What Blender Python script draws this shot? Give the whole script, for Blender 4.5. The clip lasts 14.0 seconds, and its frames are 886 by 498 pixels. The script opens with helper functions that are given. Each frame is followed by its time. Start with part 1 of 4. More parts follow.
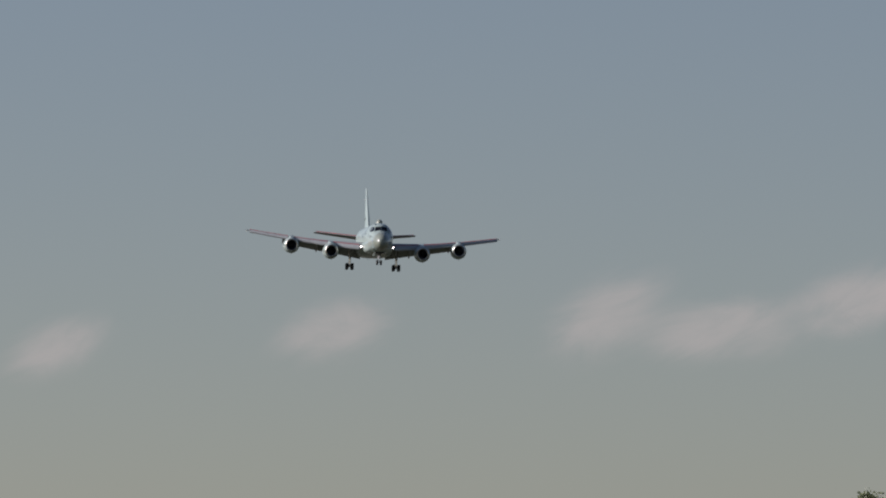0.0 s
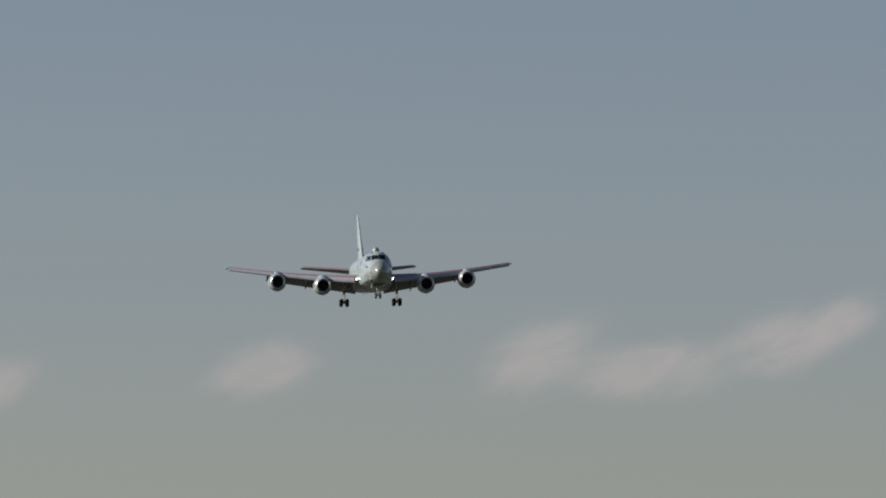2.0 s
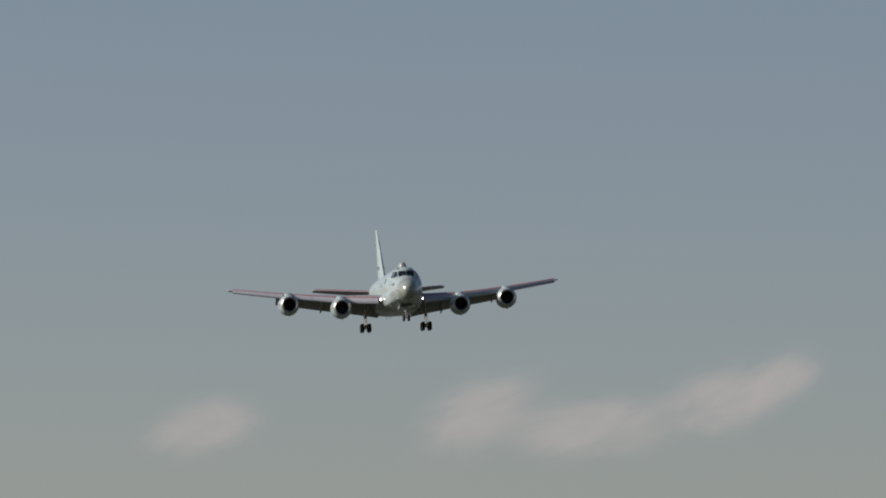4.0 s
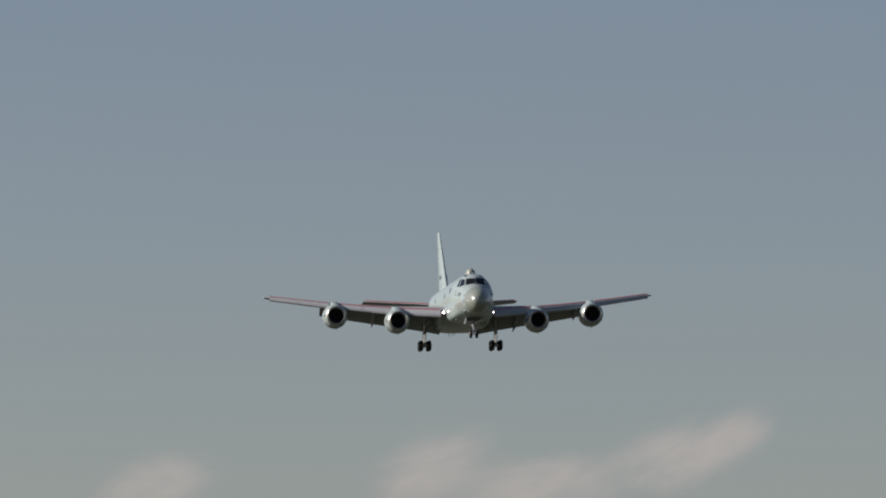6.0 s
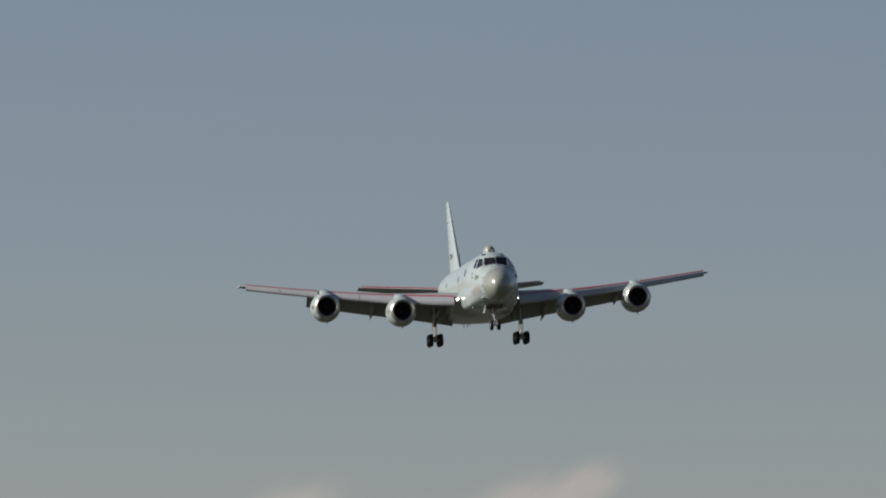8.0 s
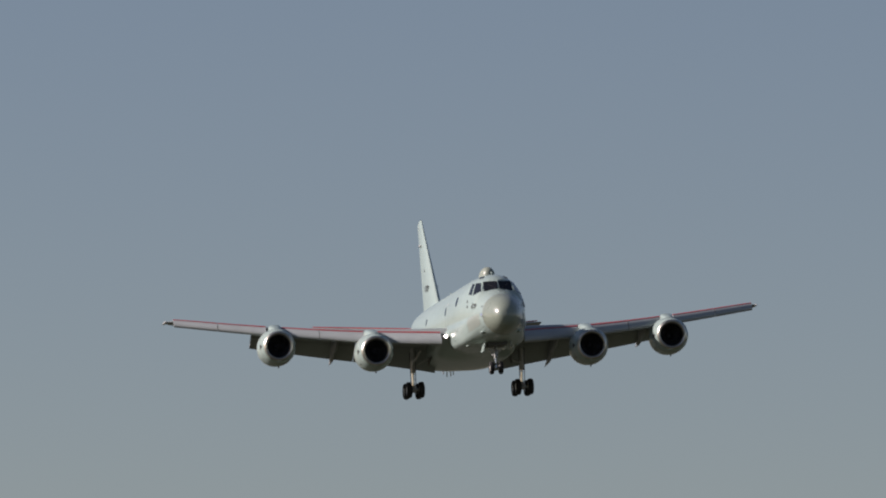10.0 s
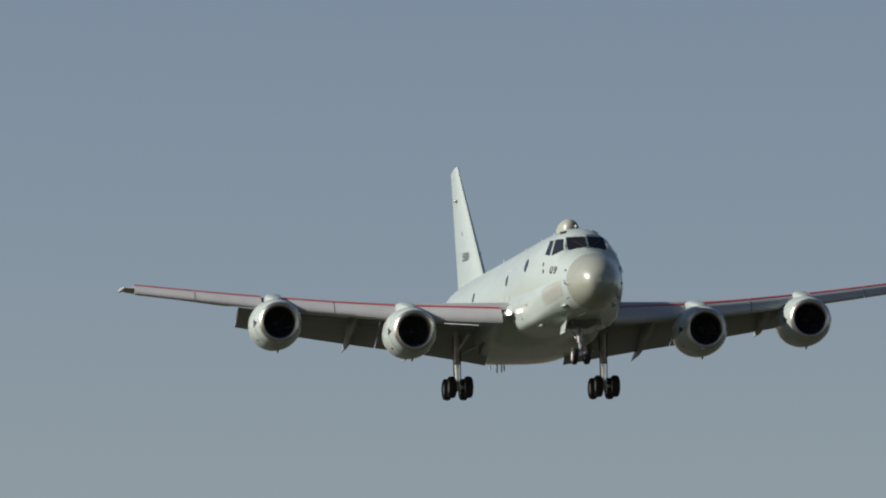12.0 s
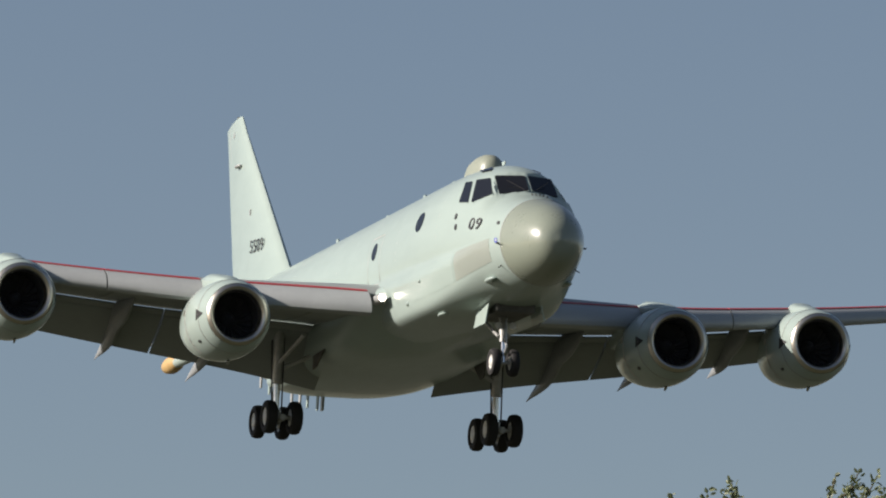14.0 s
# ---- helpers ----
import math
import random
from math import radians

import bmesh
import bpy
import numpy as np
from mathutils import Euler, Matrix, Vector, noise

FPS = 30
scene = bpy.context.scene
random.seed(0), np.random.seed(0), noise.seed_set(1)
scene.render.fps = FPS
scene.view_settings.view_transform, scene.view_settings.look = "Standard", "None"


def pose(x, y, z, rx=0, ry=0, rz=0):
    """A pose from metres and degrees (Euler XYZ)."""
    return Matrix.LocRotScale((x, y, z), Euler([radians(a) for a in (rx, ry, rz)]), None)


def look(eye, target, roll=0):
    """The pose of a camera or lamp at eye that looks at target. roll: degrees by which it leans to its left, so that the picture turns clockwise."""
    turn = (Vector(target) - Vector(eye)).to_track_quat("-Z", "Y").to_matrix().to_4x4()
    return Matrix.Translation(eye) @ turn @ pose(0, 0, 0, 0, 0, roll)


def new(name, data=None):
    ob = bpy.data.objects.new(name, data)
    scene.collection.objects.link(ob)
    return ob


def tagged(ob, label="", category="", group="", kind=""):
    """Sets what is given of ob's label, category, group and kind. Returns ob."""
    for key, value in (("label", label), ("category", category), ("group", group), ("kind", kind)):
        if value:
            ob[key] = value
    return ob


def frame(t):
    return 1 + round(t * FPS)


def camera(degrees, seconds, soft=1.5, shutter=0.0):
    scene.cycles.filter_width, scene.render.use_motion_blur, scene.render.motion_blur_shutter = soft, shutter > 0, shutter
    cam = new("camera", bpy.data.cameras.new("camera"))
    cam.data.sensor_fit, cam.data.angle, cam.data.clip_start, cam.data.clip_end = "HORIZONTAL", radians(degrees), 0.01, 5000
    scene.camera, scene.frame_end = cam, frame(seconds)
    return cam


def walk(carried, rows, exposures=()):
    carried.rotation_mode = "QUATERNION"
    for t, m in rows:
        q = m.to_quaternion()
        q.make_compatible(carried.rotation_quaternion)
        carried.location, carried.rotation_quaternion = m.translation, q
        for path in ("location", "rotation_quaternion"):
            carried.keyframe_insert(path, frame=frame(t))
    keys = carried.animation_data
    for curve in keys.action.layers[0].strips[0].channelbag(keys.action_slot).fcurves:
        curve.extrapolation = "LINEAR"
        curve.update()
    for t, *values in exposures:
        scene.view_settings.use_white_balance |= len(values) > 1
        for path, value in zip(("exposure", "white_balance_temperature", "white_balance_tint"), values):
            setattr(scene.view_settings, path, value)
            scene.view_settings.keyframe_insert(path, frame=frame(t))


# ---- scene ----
# An eye-height tripod camera near an airfield follows a four-engined jet on final approach.
EYE = Vector((0.0, 0.0, 1.7))
cam = camera(6.118, 14.0, soft=2.0)

# seconds, compass turn to the right of +y, tilt above the horizon (degrees)
AIM = [
    (0.0, 3.8706, 4.258), (0.5, 3.9856, 4.3757), (1.0, 4.2028, 4.3729),
    (1.5, 4.3922, 4.312), (2.0, 4.3533, 4.5392), (2.5, 4.2961, 4.7791),
    (3.0, 4.3814, 4.7976), (3.2, 4.5601, 4.7753), (3.7, 4.6962, 4.862),
    (4.2, 4.8162, 4.9835), (4.7, 4.9471, 5.1131), (5.3, 5.157, 5.2421),
    (5.5, 5.1142, 5.3191), (6.0, 5.0977, 5.3295), (6.5, 5.1293, 5.4296),
    (7.0, 5.2923, 5.4903), (7.5, 5.4399, 5.569), (8.0, 6.1258, 5.677),
    (8.2, 6.2792, 5.7955), (8.7, 6.6643, 5.9706), (9.2, 7.0944, 6.1908),
    (9.7, 7.581, 6.4357), (10.3, 8.2596, 6.7349), (10.5, 8.4735, 6.8252),
    (11.0, 9.0462, 7.0619), (11.5, 9.7032, 7.2981), (12.0, 10.4607, 7.5904),
    (12.5, 11.7128, 7.9736), (13.0, 13.4449, 8.4695), (13.5, 15.3465, 9.1844),
    (14.0, 17.7555, 9.9333),
]


def aim(turn, tilt):
    a, e = radians(turn), radians(tilt)
    way = Vector((math.sin(a) * math.cos(e), math.cos(a) * math.cos(e), math.sin(e)))
    return look(EYE, EYE + way * 100)


walk(cam, [(t, aim(a, e)) for t, a, e in AIM], exposures=[(0.0, 0.11, 6350, 24), (7.5, 0.18, 6600, 23), (11.0, 0.27, 6750, 22), (14.0, 0.51, 6950, 17)])

# ---- light ----
SUN_SIDE, SUN_FRONT, SUN_UP = -0.88, 0.12, 0.44
sun_way = Vector((SUN_SIDE, SUN_FRONT, SUN_UP)).normalized()
world = bpy.data.worlds.new("sky")
scene.world = world
world.use_nodes = True
wn = world.node_tree
sky = wn.nodes.new("ShaderNodeTexSky")
sky.sky_type = "NISHITA"
sky.sun_disc = False
sky.sun_elevation = math.asin(sun_way.z)
sky.sun_rotation = math.atan2(sun_way.x, sun_way.y)
sky.dust_density = 0.5
sky.air_density = 1.0
sky.ozone_density = 1.5
wn.nodes["Background"].inputs["Strength"].default_value = 0.056
wn.links.new(sky.outputs["Color"], wn.nodes["Background"].inputs["Color"])

sun_data = bpy.data.lights.new("sun", "SUN")
sun_data.energy, sun_data.angle, sun_data.color = 4.9, radians(0.53), (1.0, 0.97, 0.90)
sun = new("sun", sun_data)
sun.matrix_world = look(sun_way * 100, (0, 0, 0))


# ---- materials ----
def material(name, base, rough=0.5, metal=0.0, vary=0.06, scale=3.0, fine=40.0, bump=0.0, coat=0.0, stretch=None, dirt=None, spec=0.5):
    """A painted or worn surface: two scales of noise vary colour and gloss, and a little relief."""
    m = bpy.data.materials.new(name)
    m.use_nodes = True
    n, l = m.node_tree.nodes, m.node_tree.links
    b = n["Principled BSDF"]
    b.inputs["Metallic"].default_value = metal
    b.inputs["Specular IOR Level"].default_value = spec
    b.inputs["Coat Weight"].default_value = coat
    b.inputs["Coat Roughness"].default_value = 0.12
    tc = n.new("ShaderNodeTexCoord")
    mp = n.new("ShaderNodeMapping")
    mp.inputs["Scale"].default_value = stretch or (1, 1, 1)
    l.new(tc.outputs["Object"], mp.inputs["Vector"])
    big, small = n.new("ShaderNodeTexNoise"), n.new("ShaderNodeTexNoise")
    for t, s, d in ((big, scale, 4.0), (small, fine, 3.0)):
        t.inputs["Scale"].default_value, t.inputs["Detail"].default_value = s, d
        l.new(mp.outputs["Vector"], t.inputs["Vector"])
    mix = n.new("ShaderNodeMath")
    mix.operation = "MULTIPLY_ADD"
    l.new(big.outputs["Fac"], mix.inputs[0])
    mix.inputs[1].default_value = 0.7
    sm = n.new("ShaderNodeMath")
    sm.operation = "MULTIPLY"
    sm.inputs[1].default_value = 0.3
    l.new(small.outputs["Fac"], sm.inputs[0])
    l.new(sm.outputs[0], mix.inputs[2])
    ramp = n.new("ShaderNodeValToRGB")
    ramp.color_ramp.elements[0].position, ramp.color_ramp.elements[1].position = 0.3, 0.7
    lo = dirt or tuple(max(0.0, c * (1 - 2 * vary)) for c in base)
    ramp.color_ramp.elements[0].color = (*lo, 1)
    ramp.color_ramp.elements[1].color = (*(min(1.0, c * (1 + vary)) for c in base), 1)
    l.new(mix.outputs[0], ramp.inputs["Fac"])
    l.new(ramp.outputs["Color"], b.inputs["Base Color"])
    rr = n.new("ShaderNodeMapRange")
    rr.inputs["To Min"].default_value, rr.inputs["To Max"].default_value = max(0.02, rough - 0.08), min(1.0, rough + 0.1)
    l.new(mix.outputs[0], rr.inputs["Value"])
    l.new(rr.outputs["Result"], b.inputs["Roughness"])
    if bump:
        bn = n.new("ShaderNodeBump")
        bn.inputs["Strength"].default_value, bn.inputs["Distance"].default_value = bump, 0.02
        l.new(mix.outputs[0], bn.inputs["Height"])
        l.new(bn.outputs["Normal"], b.inputs["Normal"])
    return m


def glow(name, colour, strength):
    m = bpy.data.materials.new(name)
    m.use_nodes = True
    b = m.node_tree.nodes["Principled BSDF"]
    b.inputs["Emission Color"].default_value = (*colour, 1)
    b.inputs["Emission Strength"].default_value = strength
    return m


PAINT = material("pale_grey_green_paint", (0.32, 0.395, 0.365), 0.22, vary=0.03, scale=0.4, fine=3.0, spec=0.42, stretch=(1, 0.35, 1))
PATCH = material("primer_patch_paint", (0.285, 0.32, 0.285), 0.36, vary=0.03, scale=1.0, fine=9.0, coat=0.2)
WINGPAINT = material("wing_grey_paint", (0.27, 0.295, 0.29), 0.34, vary=0.06, scale=0.7, fine=8.0, spec=0.16, stretch=(0.5, 1.4, 1))
# flap track fairings: a duller, slightly darker grey than the wing
FAIRGREY = material("dull_grey_fairing", (0.24, 0.255, 0.26), 0.45, vary=0.08, scale=1.5, fine=9.0)
SLATPAINT = material("slat_light_grey_paint", (0.315, 0.335, 0.335), 0.34, vary=0.05, scale=0.8, fine=7.0)
RADOME = material("radome_beige_coating", (0.23, 0.262, 0.213), 0.28, vary=0.03, scale=1.2, fine=14.0, coat=0.4)
DOME = material("dome_cream_coating", (0.255, 0.28, 0.225), 0.4, vary=0.04, scale=2.0)
RED = material("red_walkway_line", (0.36, 0.024, 0.03), 0.45, vary=0.12, scale=1.5)
LIP = material("polished_intake_lip", (0.55, 0.52, 0.45), 0.36, metal=1.0, vary=0.06, scale=2.0)
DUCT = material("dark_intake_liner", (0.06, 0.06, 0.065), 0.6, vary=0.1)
BLADE = material("titanium_fan_blade", (0.13, 0.13, 0.14), 0.45, metal=0.6, vary=0.1)
GLASS = bpy.data.materials.new("smoked_cockpit_glass")
GLASS.use_nodes = True
_g = GLASS.node_tree.nodes["Principled BSDF"]
_g.inputs["Base Color"].default_value = (0.012, 0.013, 0.016, 1)
_g.inputs["Roughness"].default_value = 0.06
_g.inputs["Specular IOR Level"].default_value = 0.32
RUBBER = material("black_tyre_rubber", (0.013, 0.013, 0.014), 0.8, vary=0.25, scale=6.0, bump=0.2)
RIM = material("wheel_hub_grey", (0.60, 0.60, 0.57), 0.45, metal=0.1, vary=0.1, scale=8.0)
STEEL = material("gear_leg_paint", (0.42, 0.43, 0.42), 0.35, metal=0.25, vary=0.12, scale=5.0)
CHROME = material("chromed_oleo", (0.8, 0.8, 0.8), 0.12, metal=1.0, vary=0.04)
BLACK = material("black_marking_paint", (0.02, 0.02, 0.022), 0.5, vary=0.1)
SOOT = material("exhaust_metal", (0.20, 0.17, 0.14), 0.4, metal=0.9, vary=0.2, scale=3.0)
TAN = material("tan_boom_tip", (0.50, 0.33, 0.14), 0.5, vary=0.1)
WELL = material("gear_bay_dark", (0.10, 0.10, 0.09), 0.7, vary=0.3, scale=4.0)
SEAM = material("sealant_seam_line", (0.30, 0.31, 0.29), 0.6, vary=0.1)
LAMP = glow("landing_lamp_glow", (1.0, 0.93, 0.82), 8.0)
BLUEMARK = material("blue_marking_paint", (0.06, 0.09, 0.42), 0.4, vary=0.1)
REDLAMP = glow("red_lamp_glow", (1.0, 0.12, 0.08), 8.0)
BARK = material("bark_brown", (0.10, 0.075, 0.05), 0.9, vary=0.3, scale=8.0, bump=0.5)


def leaf_material(name, a, b):
    m = bpy.data.materials.new(name)
    m.use_nodes = True
    n, l = m.node_tree.nodes, m.node_tree.links
    geo = n.new("ShaderNodeNewGeometry")
    ramp = n.new("ShaderNodeValToRGB")
    ramp.color_ramp.elements[0].color, ramp.color_ramp.elements[1].color = (*a, 1), (*b, 1)
    l.new(geo.outputs["Random Per Island"], ramp.inputs["Fac"])
    p = n["Principled BSDF"]
    l.new(ramp.outputs["Color"], p.inputs["Base Color"])
    p.inputs["Roughness"].default_value = 0.5
    tr = n.new("ShaderNodeBsdfTranslucent")
    l.new(ramp.outputs["Color"], tr.inputs["Color"])
    mx = n.new("ShaderNodeMixShader")
    mx.inputs[0].default_value = 0.3
    l.new(p.outputs[0], mx.inputs[1])
    l.new(tr.outputs[0], mx.inputs[2])
    l.new(mx.outputs[0], n["Material Output"].inputs["Surface"])
    return m


LEAF = leaf_material("olive_green_leaf", (0.10, 0.13, 0.06), (0.22, 0.25, 0.13))
WOODS = leaf_material("far_woodland_leaf", (0.03, 0.05, 0.02), (0.07, 0.09, 0.04))


def grass_material():
    m = material("mown_airfield_grass", (0.028, 0.034, 0.014), 0.9, vary=0.25, scale=0.02, fine=3.0, bump=0.3, dirt=(0.034, 0.031, 0.016))
    return m


GRASS = grass_material()


def cloud_material(name, seed):
    """Soft cloud: noise eats into an elliptical veil; the low sun's cream-pink is emitted colour."""
    m = bpy.data.materials.new(name)
    m.use_nodes = True
    n, l = m.node_tree.nodes, m.node_tree.links
    n.remove(n["Principled BSDF"])
    tc = n.new("ShaderNodeTexCoord")
    sub = n.new("ShaderNodeVectorMath")
    sub.operation = "SUBTRACT"
    sub.inputs[1].default_value = (0.5, 0.5, 0.0)
    l.new(tc.outputs["UV"], sub.inputs[0])
    ln = n.new("ShaderNodeVectorMath")
    ln.operation = "LENGTH"
    l.new(sub.outputs[0], ln.inputs[0])
    fall = n.new("ShaderNodeMapRange")
    fall.interpolation_type = "SMOOTHSTEP"
    for k, v in (("From Min", 0.5), ("From Max", 0.05), ("To Min", 0.0), ("To Max", 1.0)):
        fall.inputs[k].default_value = v
    l.new(ln.outputs["Value"], fall.inputs["Value"])
    mp = n.new("ShaderNodeMapping")
    mp.inputs["Location"].default_value = (seed * 7.3, seed * 3.1, 0)
    mp.inputs["Scale"].default_value = (0.016, 0.020, 0.040)
    # streaks rise gently to one side
    vr = n.new("ShaderNodeVectorRotate")
    vr.rotation_type = "Y_AXIS"
    vr.inputs["Angle"].default_value = radians(26)
    l.new(tc.outputs["Object"], vr.inputs["Vector"])
    l.new(vr.outputs["Vector"], mp.inputs["Vector"])
    ns = n.new("ShaderNodeTexNoise")
    ns.inputs["Scale"].default_value, ns.inputs["Detail"].default_value, ns.inputs["Roughness"].default_value = 1.0, 6.0, 0.60
    ns.inputs["Distortion"].default_value = 0.6
    l.new(mp.outputs["Vector"], ns.inputs["Vector"])
    add = n.new("ShaderNodeMath")
    add.operation = "MULTIPLY_ADD"
    l.new(ns.outputs["Fac"], add.inputs[0])
    add.inputs[1].default_value = 2.4
    l.new(fall.outputs["Result"], add.inputs[2])
    cut = n.new("ShaderNodeMapRange")
    cut.interpolation_type = "SMOOTHSTEP"
    for k, v in (("From Min", 1.0), ("From Max", 2.5), ("To Min", 0.0), ("To Max", 0.72)):
        cut.inputs[k].default_value = v
    l.new(add.outputs[0], cut.inputs["Value"])
    gate = n.new("ShaderNodeMath")
    gate.operation = "MULTIPLY"
    l.new(cut.outputs["Result"], gate.inputs[0])
    edge = n.new("ShaderNodeMapRange")
    edge.interpolation_type = "SMOOTHSTEP"
    for k, v in (("From Min", 0.5), ("From Max", 0.12), ("To Min", 0.0), ("To Max", 1.0)):
        edge.inputs[k].default_value = v
    l.new(ln.outputs["Value"], edge.inputs["Value"])
    l.new(edge.outputs["Result"], gate.inputs[1])
    # the veil glows by itself: sunlight on the cloud is put into this colour
    em = n.new("ShaderNodeEmission")
    em.inputs["Color"].default_value = (CLOUD_COLOUR[0], CLOUD_COLOUR[1], CLOUD_COLOUR[2], 1)
    tr = n.new("ShaderNodeBsdfTransparent")
    mx = n.new("ShaderNodeMixShader")
    l.new(gate.outputs[0], mx.inputs[0])
    l.new(tr.outputs[0], mx.inputs[1])
    l.new(em.outputs[0], mx.inputs[2])
    l.new(mx.outputs[0], n["Material Output"].inputs["Surface"])
    return m


CLOUD_COLOUR = (0.37, 0.37, 0.333)


# ---- mesh helpers ----
def part(name, bm, mat, parent, label="", smooth=True, sharp=40):
    """Links a bmesh as one mesh object under a thing or under a part."""
    bmesh.ops.recalc_face_normals(bm, faces=bm.faces[:])
    me = bpy.data.meshes.new(name)
    if smooth:
        lim = radians(sharp)
        for f in bm.faces:
            f.smooth = True
        for e in bm.edges:
            if len(e.link_faces) == 2 and e.calc_face_angle(0) > lim:
                e.smooth = False
    bm.to_mesh(me)
    bm.free()
    for m in (mat if isinstance(mat, (list, tuple)) else [mat]):
        me.materials.append(m)
    ob = new(name, me)
    if parent is not None:
        ob.parent = parent
    if label:
        tagged(ob, label)
    return ob


def rings(bm, loops, close=True, cap0=True, cap1=True):
    """Skins a row of equal point loops."""
    vs = [[bm.verts.new(p) for p in lp] for lp in loops]
    n = len(vs[0])
    for a, b in zip(vs, vs[1:]):
        for i in range(n if close else n - 1):
            j = (i + 1) % n
            bm.faces.new((a[i], a[j], b[j], b[i]))
    if cap0:
        bm.faces.new(vs[0])
    if cap1:
        bm.faces.new(vs[-1])
    return vs


def circle(c, u, v, r, n):
    return [c + u * (r * math.cos(2 * math.pi * i / n)) + v * (r * math.sin(2 * math.pi * i / n)) for i in range(n)]


def tube(bm, p, q, r, r2=None, n=12):
    p, q = Vector(p), Vector(q)
    w = (q - p).normalized()
    u = w.orthogonal().normalized()
    v = w.cross(u)
    rings(bm, [circle(p, u, v, r, n), circle(q, u, v, r if r2 is None else r2, n)])


def lathe(bm, centre, axis, profile, n=32, caps=(True, True), squash=None):
    """Turns (along, radius) pairs round an axis."""
    c, w = Vector(centre), Vector(axis).normalized()
    u = w.orthogonal().normalized()
    v = w.cross(u)
    rings(bm, [circle(c + w * a, u, v, r, n) for a, r in profile], cap0=caps[0], cap1=caps[1])


def block(bm, lo, hi, bevel=0.0):
    x0, y0, z0 = lo
    x1, y1, z1 = hi
    made = bmesh.ops.create_cube(bm, size=1.0)["verts"]
    for v in made:
        v.co = ((x0 + x1) / 2 + v.co.x * (x1 - x0), (y0 + y1) / 2 + v.co.y * (y1 - y0), (z0 + z1) / 2 + v.co.z * (z1 - z0))
    if bevel:
        bmesh.ops.bevel(bm, geom=list({e for v in made for e in v.link_edges}), offset=bevel, segments=2, affect="EDGES")


def glide(xs, vs, x):
    """Monotone cubic through the pairs."""
    n = len(xs)
    h = [xs[i + 1] - xs[i] for i in range(n - 1)]
    d = [(vs[i + 1] - vs[i]) / h[i] for i in range(n - 1)]
    m = [d[0]] + [0.0] * (n - 2) + [d[-1]]
    for i in range(1, n - 1):
        if d[i - 1] * d[i] > 0:
            a, b = 2 * h[i] + h[i - 1], h[i] + 2 * h[i - 1]
            m[i] = (a + b) / (a / d[i - 1] + b / d[i])
    x = min(max(x, xs[0]), xs[-1])
    i = 0
    while i < n - 2 and x > xs[i + 1]:
        i += 1
    t = (x - xs[i]) / h[i]
    return ((2 * t ** 3 - 3 * t * t + 1) * vs[i] + (t ** 3 - 2 * t * t + t) * h[i] * m[i]
            + (-2 * t ** 3 + 3 * t * t) * vs[i + 1] + (t ** 3 - t * t) * h[i] * m[i + 1])


# ---- setting: ground and clouds ----
def build_ground():
    bm = bmesh.new()
    loops = []
    for r in (2, 10, 30, 80, 200, 500, 1200, 2600, 4700):
        loops.append([Vector((r * math.cos(a * math.pi / 48), r * math.sin(a * math.pi / 48),
                              0.0 if r < 20 else 0.12 * noise.noise(Vector((r * math.cos(a * math.pi / 48) * 0.02, r * math.sin(a * math.pi / 48) * 0.02, 0)))))
                      for a in range(96)])
    rings(bm, loops, cap0=True, cap1=False)
    tagged(part("ground", bm, GRASS, None), "flat mown green airfield grass reaching the horizon", "ground", kind="structure")


def build_cloud(turn, tilt, wide, high, lean, seed):
    """A veil of cumulus 4.6 km off: degrees of turn and tilt, width and height in degrees."""
    bm = bmesh.new()
    uv = bm.loops.layers.uv.new("UVMap")
    n, m = 16, 8
    grid = {}
    for i in range(n + 1):
        for j in range(m + 1):
            u, v = i / n - 0.5, j / m - 0.5
            a = turn + wide * u * math.cos(radians(lean)) - high * v * math.sin(radians(lean))
            e = tilt + wide * u * math.sin(radians(lean)) + high * v * math.cos(radians(lean))
            a, e = radians(a), radians(e)
            grid[i, j] = bm.verts.new(EYE + (4500 + 20 * seed) * Vector((math.sin(a) * math.cos(e), math.cos(a) * math.cos(e), math.sin(e))))
    for i in range(n):
        for j in range(m):
            f = bm.faces.new((grid[i, j], grid[i + 1, j], grid[i + 1, j + 1], grid[i, j + 1]))
            for lp, (a, b) in zip(f.loops, ((i, j), (i + 1, j), (i + 1, j + 1), (i, j + 1))):
                lp[uv].uv = (a / n, b / m)
    ob = part("cloud", bm, cloud_material("glowing_sunlit_cloud", seed), None)
    tagged(ob, "soft cream-pink cumulus cloud low in hazy sky", "cloud", "low clouds", "structure")


# ---- the aircraft: nose at the origin, tail along +y, port side +x ----
# station, crown, keel, half-width, height of the widest line
STATIONS = [(0, -.72, -.78, .03, -.75), (.08, -.42, -1.08, .34, -.75), (.35, -.08, -1.36, .63, -.72), (.9, .26, -1.58, .88, -.66),
            (1.8, .58, -1.75, 1.15, -.55), (2.75, .84, -1.85, 1.37, -.4), (3.0, .93, -1.88, 1.43, -.36), (3.5, 1.5, -1.92, 1.54, -.3),
            (4.2, 1.82, -1.99, 1.64, -.22), (5.2, 2.0, -2.08, 1.77, -.12), (6.5, 2.07, -2.16, 1.9, -.04), (8, 2.08, -2.18, 1.96, 0),
            (22, 2.08, -2.18, 1.96, 0), (26, 2.08, -1.75, 1.88, .12), (30, 2.04, -.85, 1.58, .55), (34, 1.86, .1, 1.0, .95),
            (36.5, 1.58, .65, .5, 1.1), (37.4, 1.36, .88, .24, 1.12)]
AT = [s[0] for s in STATIONS]


def section(y):
    return [glide(AT, [s[k] for s in STATIONS], y) for k in (1, 2, 3, 4)]


